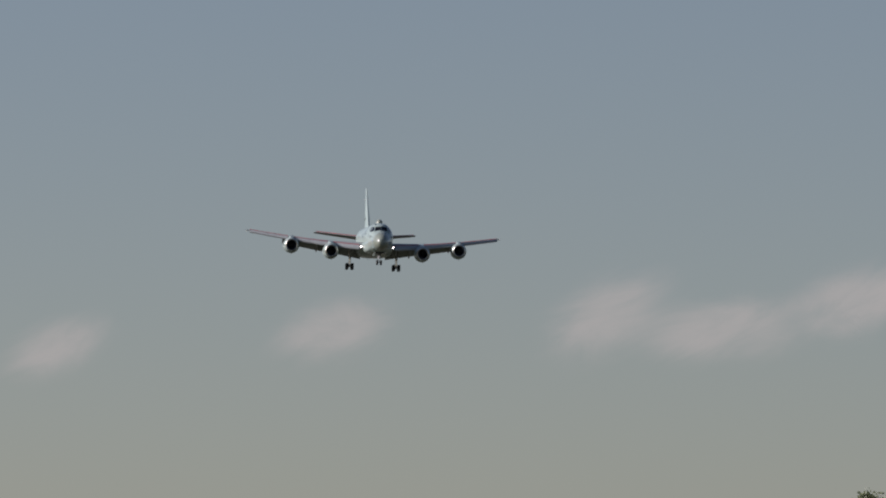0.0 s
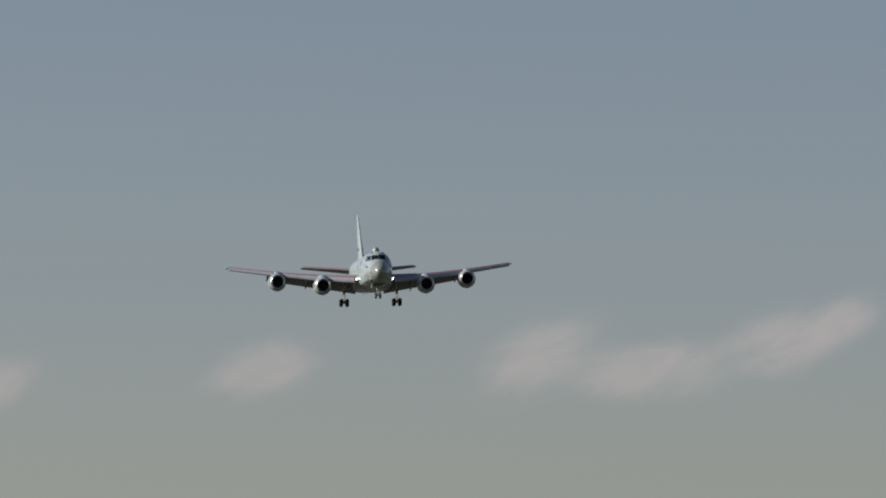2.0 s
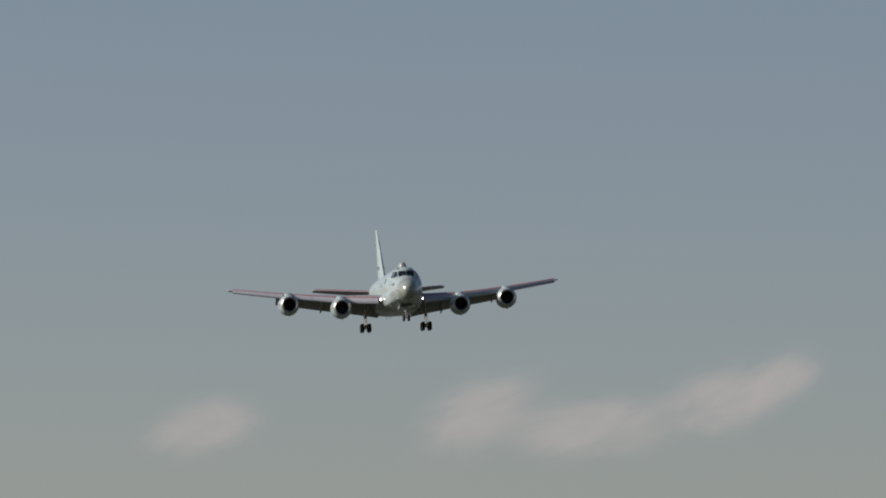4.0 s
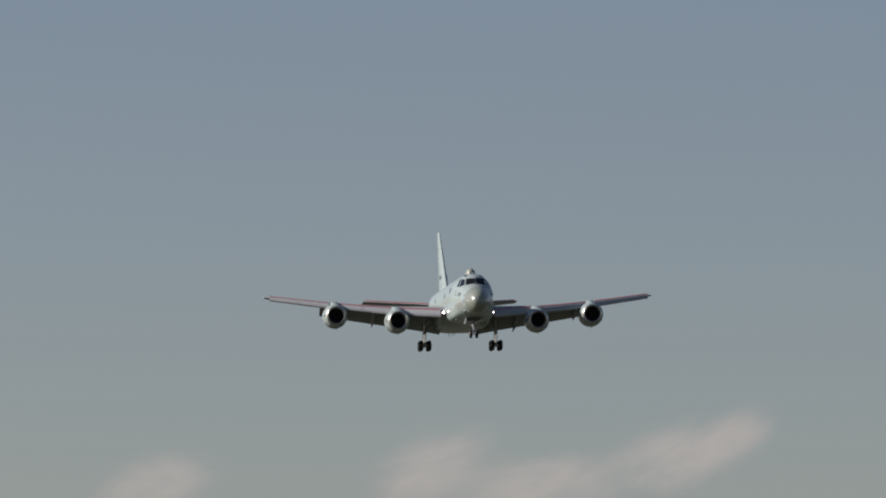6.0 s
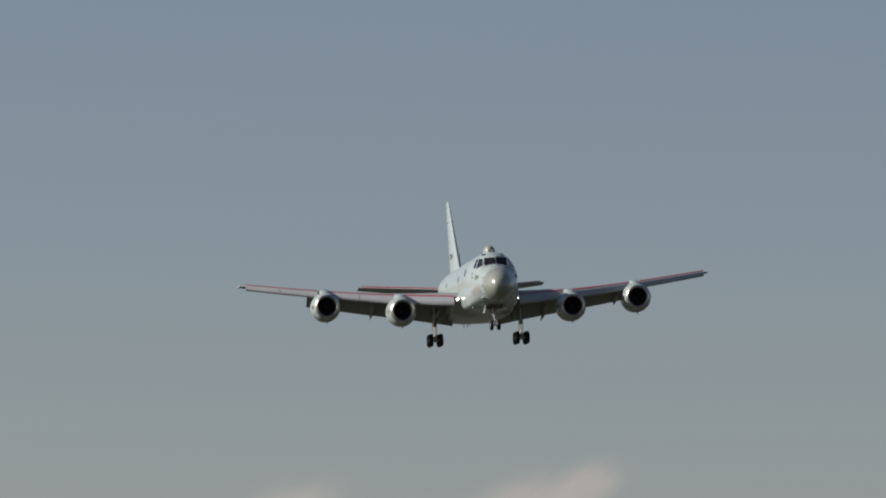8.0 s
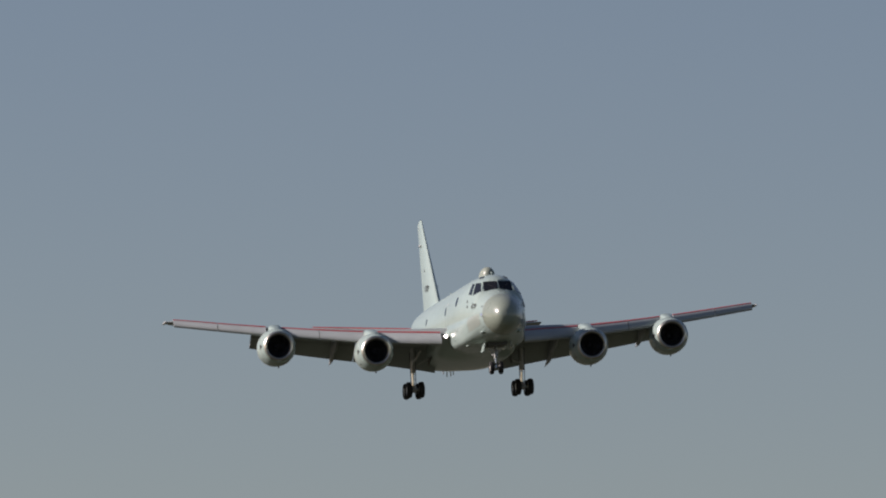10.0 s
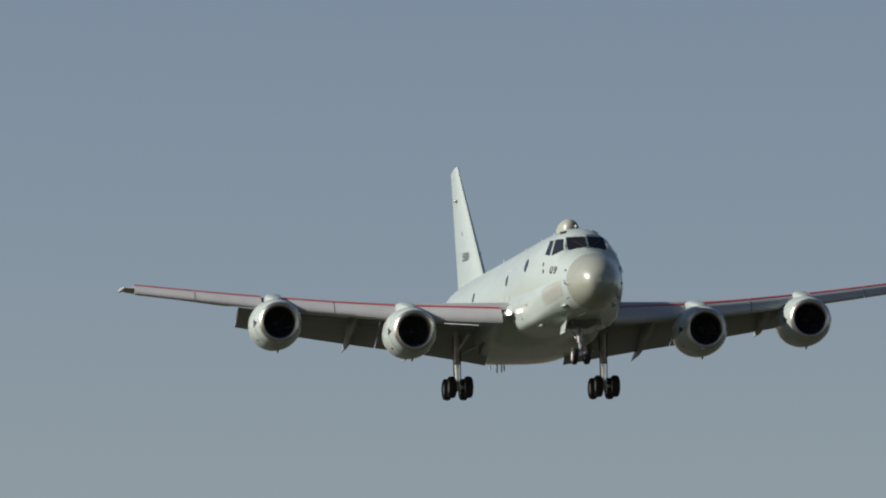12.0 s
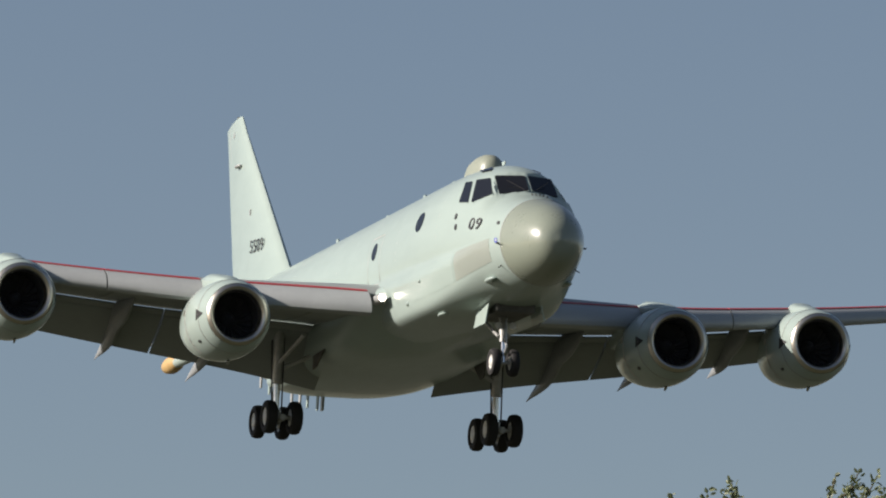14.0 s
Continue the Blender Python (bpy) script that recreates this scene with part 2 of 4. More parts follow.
def ease(u):
    u = min(max(u, 0.0), 1.0)
    return u * u * (3 - 2 * u)


def side_bulge(y, turn):
    """The equipment fairing along the lower bows: how far it stands out, and how boxy the section is."""
    a = abs((turn + 180) % 360 - 180)
    if a < 85 or not 2.3 < y < 14.0:
        return 0.0, 1.0
    top = glide([2.0, 2.5, 4.5, 7.0, 9.5, 14.0], [90, 91, 100, 104, 103, 100], y)
    full = glide([2.3, 3.4, 5.0, 7.0, 9.5, 11.0, 14.0], [0, .22, .7, 1, 1, .8, 0], y)
    if a <= top:
        return 0.0, 1.0
    u = (a - top) / (176 - top)
    return .22 * full * ease(u / .12) * (1 - ease((u - .3) / .5)), 1 - .42 * full * ease(u / .4)


def skin(y, turn, out=0.0):
    """The point of the hull at station y, degrees from the crown (port positive), pushed out by so much."""
    zt, zb, w, zm = section(y)
    a = radians(turn)
    c, s = math.cos(a), math.sin(a)
    h = (zt - zm) if c > 0 else (zm - zb)
    flare, box = side_bulge(y, turn)
    p = Vector((w * math.copysign(abs(s) ** box, s), y, zm + h * math.copysign(abs(c) ** box, c)))
    out += flare
    if out:
        p += Vector((s / max(w, .1), 0, c / max(h, .1))).normalized() * out
    return p


def hull(bm, stations, n=64, cap0=False, cap1=False):
    rings(bm, [[skin(y, 360 * i / n) for i in range(n)] for y in stations], cap0=cap0, cap1=cap1)


def hull_patch(bm, corners, out, n=8, thick=0.02):
    """A panel that lies on the hull: corners (station, degrees) in order round it."""
    p0, p1, p2, p3 = (skin(y, a) for y, a in corners)
    top, low = [], []
    for i in range(n + 1):
        u = i / n
        top.append([]), low.append([])
        for j in range(n + 1):
            v = j / n
            p = p0.lerp(p1, u).lerp(p3.lerp(p2, u), v)
            zt, zb, w, zm = section(p.y)
            a = math.degrees(math.atan2(p.x / w, (p.z - zm) / ((zt - zm) if p.z > zm else (zm - zb))))
            top[-1].append(bm.verts.new(skin(p.y, a, out)))
            low[-1].append(bm.verts.new(skin(p.y, a, out - thick)))
    for i in range(n):
        for j in range(n):
            bm.faces.new((top[i][j], top[i + 1][j], top[i + 1][j + 1], top[i][j + 1]))
    for k in range(n):
        bm.faces.new((top[k][0], low[k][0], low[k + 1][0], top[k + 1][0]))
        bm.faces.new((top[k][n], low[k][n], low[k + 1][n], top[k + 1][n]))
        bm.faces.new((top[0][k], low[0][k], low[0][k + 1], top[0][k + 1]))
        bm.faces.new((top[n][k], low[n][k], low[n][k + 1], top[n][k + 1]))


def pane_plane(corners):
    """Middle, outward normal and corner points of a flat pane whose corners touch the hull."""
    ps = [skin(y, a) for y, a in corners]
    mid = sum(ps, Vector()) / 4
    n = (ps[2] - ps[0]).cross(ps[3] - ps[1]).normalized()
    if n.dot(Vector((mid.x, -1.0, mid.z + .3))) < 0:
        n = -n
    return mid, n, [p - n * (p - mid).dot(n) for p in ps]


def facet(bm, corners, grow=1.12):
    """Presses the hull flat behind a pane."""
    mid, n, ps = pane_plane(corners)
    ps = [mid + (p - mid) * grow for p in ps]
    for v in bm.verts:
        d = (v.co - mid).dot(n)
        if 0 < d < .4:
            q = v.co - n * d
            turns = [(ps[(i + 1) % 4] - ps[i]).cross(q - ps[i]).dot(n) for i in range(4)]
            if all(t > 0 for t in turns) or all(t < 0 for t in turns):
                v.co = q


def flat_pane(bm, corners, out, thick, grow=1.0):
    mid, n, ps = pane_plane(corners)
    ps = [mid + (p - mid) * grow for p in ps]
    loop = []
    for i in range(4):
        a, b, c = ps[i - 1], ps[i], ps[(i + 1) % 4]
        loop += [b.lerp(a, .07), b.lerp(a, .02).lerp(c, .02), b.lerp(c, .07)]
    rings(bm, [[p + n * (out - thick) for p in loop], [p + n * out for p in loop]])


def hull_disc(bm, y, turn, ry, rturn, out=0.012, n=20):
    """A round or oval plate on the hull."""
    mid = bm.verts.new(skin(y, turn, out))
    rim = [bm.verts.new(skin(y + ry * math.cos(2 * math.pi * i / n), turn + rturn * math.sin(2 * math.pi * i / n), out)) for i in range(n)]
    low = [bm.verts.new(skin(y + ry * math.cos(2 * math.pi * i / n), turn + rturn * math.sin(2 * math.pi * i / n), -0.01)) for i in range(n)]
    for i in range(n):
        j = (i + 1) % n
        bm.faces.new((mid, rim[i], rim[j]))
        bm.faces.new((rim[i], low[i], low[j], rim[j]))


def pod(bm, centre, size, nose=1.0, n=20, m=14):
    """A streamlined bump: blunt end towards the nose."""
    c = Vector(centre)
    loops = []
    for i in range(m + 1):
        u = i / m
        r = math.sqrt(max(0.0, 1 - (2 * (u ** nose) - 1) ** 2))
        r = max(r, 0.02)
        loops.append([c + Vector((size[0] * r * math.cos(2 * math.pi * k / n), size[1] * (2 * u - 1), size[2] * r * math.sin(2 * math.pi * k / n))) for k in range(n)])
    rings(bm, loops)


def hull_text(words, height, centre, across, up, parent):
    """Painted characters: across and up are the directions in which they run."""
    cu = bpy.data.curves.new("number", "FONT")
    cu.body, cu.size, cu.align_x, cu.align_y, cu.extrude = words, height * 1.38, "CENTER", "CENTER", 0.004
    cu.space_character = 1.12
    cu.materials.append(BLACK)
    ob = new("number", cu)
    a, u = Vector(across).normalized(), Vector(up).normalized()
    w = a.cross(u).normalized()
    u = w.cross(a)
    m = Matrix((a, u, w)).transposed().to_4x4()
    ob.parent = parent
    ob.matrix_local = Matrix.Translation(centre) @ m @ Matrix.Diagonal((1.35, 1, 1, 1))
    tagged(ob, "black painted number")
    return ob


# wing: half-span stations
WX = [1.3, 2.2, 6.6, 12.0, 17.6]
WLE = [10.45, 10.75, 12.8, 15.3, 17.95]
WZ = [-1.0, -0.94, -0.637, -0.02, 0.80]
WCH = [8.2, 7.7, 5.9, 4.1, 2.1]
WTH = [.135, .13, .12, .11, .10]


def wing_at(x):
    return [glide(WX, k, x) for k in (WLE, WZ, WCH, WTH)]


def foil(n, c0=0.0, c1=1.0):
    """Upper then lower points (along, height as a part of the thickness) of a wing section cut from c0 to c1."""
    def half(t):
        return 5 * (.2969 * math.sqrt(t) - .126 * t - .3516 * t * t + .2843 * t ** 3 - .1036 * t ** 4)
    ts = [c0 + (c1 - c0) * (1 - math.cos(math.pi * i / n)) / 2 for i in range(n + 1)]
    up = [(t, half(t) * 1.12) for t in reversed(ts)]
    dn = [(t, -half(t) * 0.82) for t in ts[1:]]
    return up + dn


def foil_loop(x, le, z, chord, thick, tilt=0.0, c0=0.0, c1=1.0, n=14):
    ca, sa = math.cos(radians(tilt)), math.sin(radians(tilt))
    out = []
    for t, h in foil(n, c0, c1):
        y, zz = t * chord, h * thick * chord
        out.append(Vector((x, le + y * ca + zz * sa, z - y * sa + zz * ca)))
    return out


def spread(a, b, n):
    return [a + (b - a) * i / n for i in range(n + 1)]


def build_wing(side, craft):
    s = side
    bm = bmesh.new()
    loops = []
    for x in spread(1.3, 17.45, 30):
        le, z, ch, th = wing_at(x)
        loops.append(foil_loop(s * x, le + .12 * min(1, ch / 4), z, ch * (0.83 if x < 12.7 else 0.97), .84 * th / (0.83 if x < 12.7 else .97), 0.5))
    le, z, ch, th = wing_at(17.6)
    loops.append(foil_loop(s * 17.68, le + .35, z + .03, ch * .75, th * .4, 0.5))
    rings(bm, loops)
    wing = part("wing", bm, WINGPAINT, craft, "pale grey swept wing with drooped slats and flaps")
    # slats in four lengths, each with a red line along its upper edge
    for a, b in ((2.46, 6.0), (6.75, 9.2), (9.24, 11.45), (12.2, 14.9), (14.94, 17.4)):
        bm, red = bmesh.new(), bmesh.new()
        loops, rl = [], []
        for x in spread(a, b, 8):
            le, z, ch, th = wing_at(x)
            k = 0.42 + 0.60 * min(1.0, ch / 7.0)
            droop = glide([2.4, 6.6, 12.0, 17.6], [.20, .10, .04, 0.0], x)
            pts = []
            # outer curve from the upper rear edge down round the nose to the lower edge, then back inside
            arc = [(.34, .17), (.12, .13), (-.10, .04), (-.28, -.10), (-.40, -.26), (-.45, -.42), (-.41, -.54), (-.30, -.60), (-.12, -.60)]
            back = [(-.22, -.50), (-.26, -.34), (-.18, -.18), (-.02, -.03), (.16, .06), (.32, .14)]
            for dy, dz in arc + back:
                pts.append(Vector((s * x, le - 1.4 * droop + dy * k, z + .05 - droop * .7 + dz * k)))
            loops.append(pts)
            rl.append([Vector((s * x, le - 1.4 * droop + dy * k, z + .05 - droop * .7 + dz * k + .016)) for dy, dz in ((.37, .165), (.34, .19), (.20, .165), (.04, .115), (.04, .09), (.33, .14))])
        rings(bm, loops)
        rings(red, rl)
        part("slat", bm, SLATPAINT, wing, "light grey extended leading-edge slat")
        part("slat_stripe", red, RED, wing, "thin red line on the slat's edge")
    # flaps
    for a, b in ((1.75, 6.60), (6.645, 12.7)):
        bm = bmesh.new()
        loops = []
        for x in spread(a, b, 10):
            le, z, ch, th = wing_at(x)
            fc = glide([1.7, 6.6, 12.8], [2.3, 1.85, 1.35], x)
            loops.append(foil_loop(s * x, le + ch * .80 + .02, z - ch * .022 - .14, fc, .13, glide([1.7, 6.6, 12.8], [37, 30, 28], x)))
        rings(bm, loops)
        part("flap", bm, WINGPAINT, wing, "lowered grey trailing-edge flap")
        bm = bmesh.new()
        loops = []
        for x in spread(a, b, 10):
            le, z, ch, th = wing_at(x)
            loops.append(foil_loop(s * x, le + ch * .765, z - ch * .012 - .085, .74, .17, 20))
        rings(bm, loops)
        part("flap_vane", bm, WINGPAINT, wing, "slim flap vane in the slot")
    for x, ty, tz in ((5.15, 20.55, -2.38), (7.9, 20.45, -1.92), (10.7, 20.6, -1.36)):
        le, z, ch, th = wing_at(x)
        bm = bmesh.new()
        spine = [(le + ch * .42, z - ch * th * .30), (le + ch * .60, z - ch * th * .52 - .06), (le + ch * .78, z + (tz - z) * .34), (le + ch * .92, z + (tz - z) * .64), (ty, tz)]
        sy, sz = [p[0] for p in spine], [p[1] for p in spine]
        loops = []
        for i in range(17):
            u = i / 16
            yy = sy[0] + (sy[-1] - sy[0]) * u
            r = max(.012, .34 * (u / .35) ** .6 if u < .35 else .34 * (1 - ((u - .35) / .65) ** 1.35))
            loops.append([Vector((s * x + r * .55 * math.cos(2 * math.pi * k / 16), yy, glide(sy, sz, yy) + r * 1.25 * math.sin(2 * math.pi * k / 16))) for k in range(16)])
        rings(bm, loops)
        part("flap_fairing", bm, FAIRGREY, wing, "pointed canoe-shaped flap track fairing")
    for x0, x1 in ((3.4, 3.43), (8.6, 8.63), (13.2, 13.23), (14.5, 14.53)):
        bm = bmesh.new()
        loops = []
        for x in (x0, x1):
            le, z, ch, th = wing_at(x)
            k = .80 if x < 12.7 else .97
            loops.append([v + Vector((0, 0, d)) for d in (-.006, .01) for v in [foil_loop(s * x, le + .12, z, ch * k, th / k, .5)[j] for j in ((16, 19, 22, 25) if d < 0 else (25, 22, 19, 16))]])
        rings(bm, loops)
        part("panel_seam", bm, SEAM, wing)
    # wing tip lamp and aft probe
    bm = bmesh.new()
    pod(bm, (s * 17.78, 19.25, .82), (.09, 1.05, .08), .8)
    part("wingtip_pod", bm, STEEL, wing, "dark wingtip lamp housing")
    for x in (13.6, 15.2, 16.6):
        le, z, ch, th = wing_at(x)
        bm = bmesh.new()
        tube(bm, (s * x, le + ch * .97, z), (s * (x + .05), le + ch * .97 + .35, z - .02), .012, .004, 6)
        part("static_wick", bm, BLACK, wing)
    # landing lamp in the wing root
    bm = bmesh.new()
    lathe(bm, (s * 2.24, 9.92, -1.16), (0, -1, 0), [(0, .09), (.02, .085), (.035, .06), (.04, .02)], 16)
    part("landing_lamp", bm, LAMP, wing, "bright lit landing lamp")
    bm = bmesh.new()
    lathe(bm, (s * 2.24, 9.92, -1.16), (0, -1, 0), [(-.6, .135), (.09, .13), (.095, .115), (.0, .10)], 16)
    part("lamp_bezel", bm, STEEL, wing)
    return wing


def build_engine(side, x, y, z, craft):
    """A high-bypass engine: intake centre at (x, y, z)."""
    c = Vector((side * x, y, z))
    ax = Vector((0, 1, 0))
    bm = bmesh.new()
    prof = [(.10, .88), (.28, .97), (.6, 1.055), (1.0, 1.10), (1.5, 1.115), (2.1, 1.08), (2.6, 1.0), (3.0, .92), (3.3, .85)]
    lathe(bm, c, ax, prof + [(3.29, .81), (2.9, .83)], 48, (False, False))
    nac = part("engine", bm, PAINT, craft, "pale grey turbofan nacelle")
    bm = bmesh.new()
    lip = [(.32, .645), (.18, .655), (.07, .69), (.015, .735), (0, .775), (.025, .825), (.10, .873)]
    lathe(bm, c, ax, lip, 48, (False, False))
    part("intake_lip", bm, LIP, nac, "bare polished metal intake lip")
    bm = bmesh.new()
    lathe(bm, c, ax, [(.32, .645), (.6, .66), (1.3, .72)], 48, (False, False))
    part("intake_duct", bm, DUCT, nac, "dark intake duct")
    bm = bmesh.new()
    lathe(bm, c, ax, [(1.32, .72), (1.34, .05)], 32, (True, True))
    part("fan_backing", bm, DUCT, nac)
    bm = bmesh.new()
    loops = []
    for r in (.20, .38, .55, .70):
        lp = []
        for i in range(88):
            a = 2 * math.pi * i / 88 + r * .5
            lp.append(c + ax * (1.16 + .035 * (i % 4)) + Vector((math.cos(a) * r, 0, math.sin(a) * r)))
        loops.append(lp)
    rings(bm, loops, cap0=False, cap1=False)
    part("fan", bm, BLADE, nac, "dark metal fan blades", smooth=False)
    bm = bmesh.new()
    lathe(bm, c, ax, [(.82, .01), (.90, .08), (1.05, .16), (1.22, .22)], 20)
    part("spinner", bm, BLADE, nac, "dark conical spinner")
    bm = bmesh.new()
    lathe(bm, c, ax, [(2.7, .70), (3.4, .63), (4.0, .48), (3.99, .44), (3.7, .42)], 32, (True, True))
    part("exhaust_nozzle", bm, SOOT, nac, "bare metal exhaust nozzle")
    # black warning triangles on both cheeks
    for k in (-1, 1):
        bm = bmesh.new()
        def on(a, t):
            r = glide([p[0] for p in prof], [p[1] for p in prof], t) + .012
            return c + ax * t + Vector((k * math.cos(a), 0, math.sin(a))) * r
        v = [bm.verts.new(on(a, t)) for a, t in ((.15, .64), (-.15, .64), (-.075, .43), (0.0, .24), (.075, .43))]
        w = [bm.verts.new(p.co - Vector((k * .02, 0, 0))) for p in v]
        bm.faces.new(v)
        for i in range(5):
            bm.faces.new((v[i], w[i], w[(i + 1) % 5], v[(i + 1) % 5]))
        part("danger_triangle", bm, BLACK, nac, "black triangle marking", smooth=False)
    bm = bmesh.new()
    loops = []
    for i in range(10):
        a = -1.0 + 2.0 * i / 9
        loops.append([c + ax * t + Vector((-math.cos(a) * (glide([p[0] for p in prof], [p[1] for p in prof], t) + o), 0, math.sin(a) * (glide([p[0] for p in prof], [p[1] for p in prof], t) + o)))
                      for t, o in ((1.62, .004), (1.64, .009), (1.68, .009), (1.70, .004))])
    rings(bm, loops)
    part("cowl_seam", bm, SEAM, nac, "dark cowl door seam")
    for a0, t0, wa, wt, m in ((-2.45, .95, .05, .05, BLACK), (2.95, 1.9, .09, .05, LIP), (-.55, .95, .05, .05, BLACK)):
        bm = bmesh.new()
        ring_in, ring_out = [], []
        for k in range(14):
            a, t = a0 + wa * math.cos(2 * math.pi * k / 14), t0 + wt * 2 * math.sin(2 * math.pi * k / 14)
            r = glide([p[0] for p in prof], [p[1] for p in prof], t)
            ring_in.append(c + ax * t + Vector((math.cos(a), 0, math.sin(a))) * (r - .02))
            ring_out.append(c + ax * t + Vector((math.cos(a), 0, math.sin(a))) * (r + .006))
        rings(bm, [ring_in, ring_out])
        part("cowl_vent", bm, m, nac, "small oval cowl vent", smooth=False)
    bm = bmesh.new()
    loops = []
    for k in range(49):
        a = 2 * math.pi * k / 48
        loops.append([c + ax * t + Vector((math.cos(a), 0, math.sin(a))) * (glide([p[0] for p in prof], [p[1] for p in prof], t) + o) for t, o in ((.50, -.01), (.504, .003), (.52, .003), (.524, -.01))])
    rings(bm, loops, cap0=False, cap1=False)
    part("cowl_seam", bm, SEAM, nac, "fine ring seam behind the lip")
    bm = bmesh.new()
    tube(bm, c + Vector((.1, 1.4, -1.12)), c + Vector((.1, 1.5, -1.20)), .05, .03, 8)
    part("drain_mast", bm, STEEL, nac)
    # pylon: from the nacelle's shoulder up over the wing's nose
    le, wz, ch, th = wing_at(x)
    bm = bmesh.new()
    loops = []
    wl = Vector((side * x, le, wz))
    spots = [(c + Vector((0, .55, .90)), .05, .08), (c + Vector((0, 1.0, 1.02)), .27, .14), (c + Vector((0, 1.6, 1.10)), .36, .20),
             (Vector((side * x, (c.y + 1.6) * .4 + le * .6, wz * .5 + (z + 1.08) * .5 + .02)), .38, .27),
             (wl + Vector((0, .25, -.06)), .36, .26), (wl + Vector((0, 1.6, -.22)), .30, .42), (wl + Vector((0, 3.0, -.45)), .14, .28), (wl + Vector((0, 3.6, -.50)), .03, .12)]
    for p, hw, hh in spots:
        loops.append([p + Vector((hw * math.copysign(abs(math.cos(t)) ** .6, math.cos(t)), 0, hh * math.copysign(abs(math.sin(t)) ** .8, math.sin(t)))) for t in (2 * math.pi * k / 16 for k in range(16))])
    rings(bm, loops)
    part("pylon", bm, PAINT, nac, "pale pylon fairing over the wing's leading edge")
    return nac


def wheel(parent, c, r, w):
    """Tyre and hub on an axle across x."""
    bm = bmesh.new()
    lathe(bm, c, (1, 0, 0), [(-w * .30, r * .50), (-w * .46, r * .60), (-w * .5, r * .78), (-w * .40, r * .93), (-w * .2, r * .99), (0, r), (w * .2, r * .99), (w * .40, r * .93),
                             (w * .5, r * .78), (w * .46, r * .60), (w * .30, r * .50)], 32, (True, True))
    part("tyre", bm, RUBBER, parent, "worn black rubber tyre")
    bm = bmesh.new()
    lathe(bm, c, (1, 0, 0), [(-w * .42, r * .12), (-w * .40, r * .30), (-w * .32, r * .36), (-w * .36, r * .52), (-w * .30, r * .56), (w * .30, r * .56), (w * .36, r * .52), (w * .32, r * .36), (w * .40, r * .30), (w * .42, r * .12)], 24)
    part("wheel_hub", bm, RIM, parent, "pale wheel hub")


def build_main_gear(side, craft):
    s = side
    x, y, z = 3.27, 17.25, -3.79
    bm = bmesh.new()
    tube(bm, (s * 3.25, y - .12, -1.0), (s * x, y, -2.75), .15, .14, 16)
    leg = part("main_gear", bm, STEEL, craft, "lowered four-wheel main landing gear")
    bm = bmesh.new()
    tube(bm, (s * x, y, -2.7), (s * x, y, z + .08), .095, n=16)
    part("oleo", bm, CHROME, leg, "chrome oleo strut")
    bm = bmesh.new()
    block(bm, (s * x - .10, y - .78, z - .09), (s * x + .10, y + .78, z + .09), .04)
    tube(bm, (s * x, y, z - .12), (s * x, y, z + .30), .13, n=14)
    part("bogie_beam", bm, STEEL, leg, "grey bogie beam")
    for dy in (-.64, .64):
        bm = bmesh.new()
        tube(bm, (s * x - .5, y + dy, z), (s * x + .5, y + dy, z), .06)
        part("axle", bm, STEEL, leg)
        for dx in (-.37, .37):
            wheel(leg, (s * x + dx, y + dy, z), .48, .34)
    bm = bmesh.new()
    tube(bm, (s * x, y + .10, -2.6), (s * x, y + .42, -3.1), .05, .04)
    tube(bm, (s * x, y + .42, -3.1), (s * x, y + .12, -3.55), .04, .05)
    part("torque_link", bm, STEEL, leg, "scissor torque link")
    bm = bmesh.new()
    tube(bm, (s * x, y, -2.35), (s * 2.0, y - .3, -1.75), .07)
    tube(bm, (s * x, y, -2.2), (s * 3.0, y - 1.9, -1.55), .06)
    part("side_brace", bm, STEEL, leg, "grey folding side brace")
    bm = bmesh.new()
    for dx, dy in ((.16, -.1), (-.16, .05)):
        tube(bm, (s * x + dx, y + dy, -1.4), (s * x + dx * .8, y + dy, -3.5), .022, n=6)
    part("brake_hose", bm, BLACK, leg, "black brake hoses")
    bm = bmesh.new()
    rings(bm, [[Vector((s * (2.36 + d), y - 1.9, -1.92)), Vector((s * (2.36 + d), y - .7, -1.98)), Vector((s * (2.46 + d), y - 1.05, -2.42)), Vector((s * (2.46 + d), y - 1.4, -2.38))] for d in (0, .05)])
    part("bay_door", bm, WELL, leg, "dark hanging gear bay door", smooth=False)


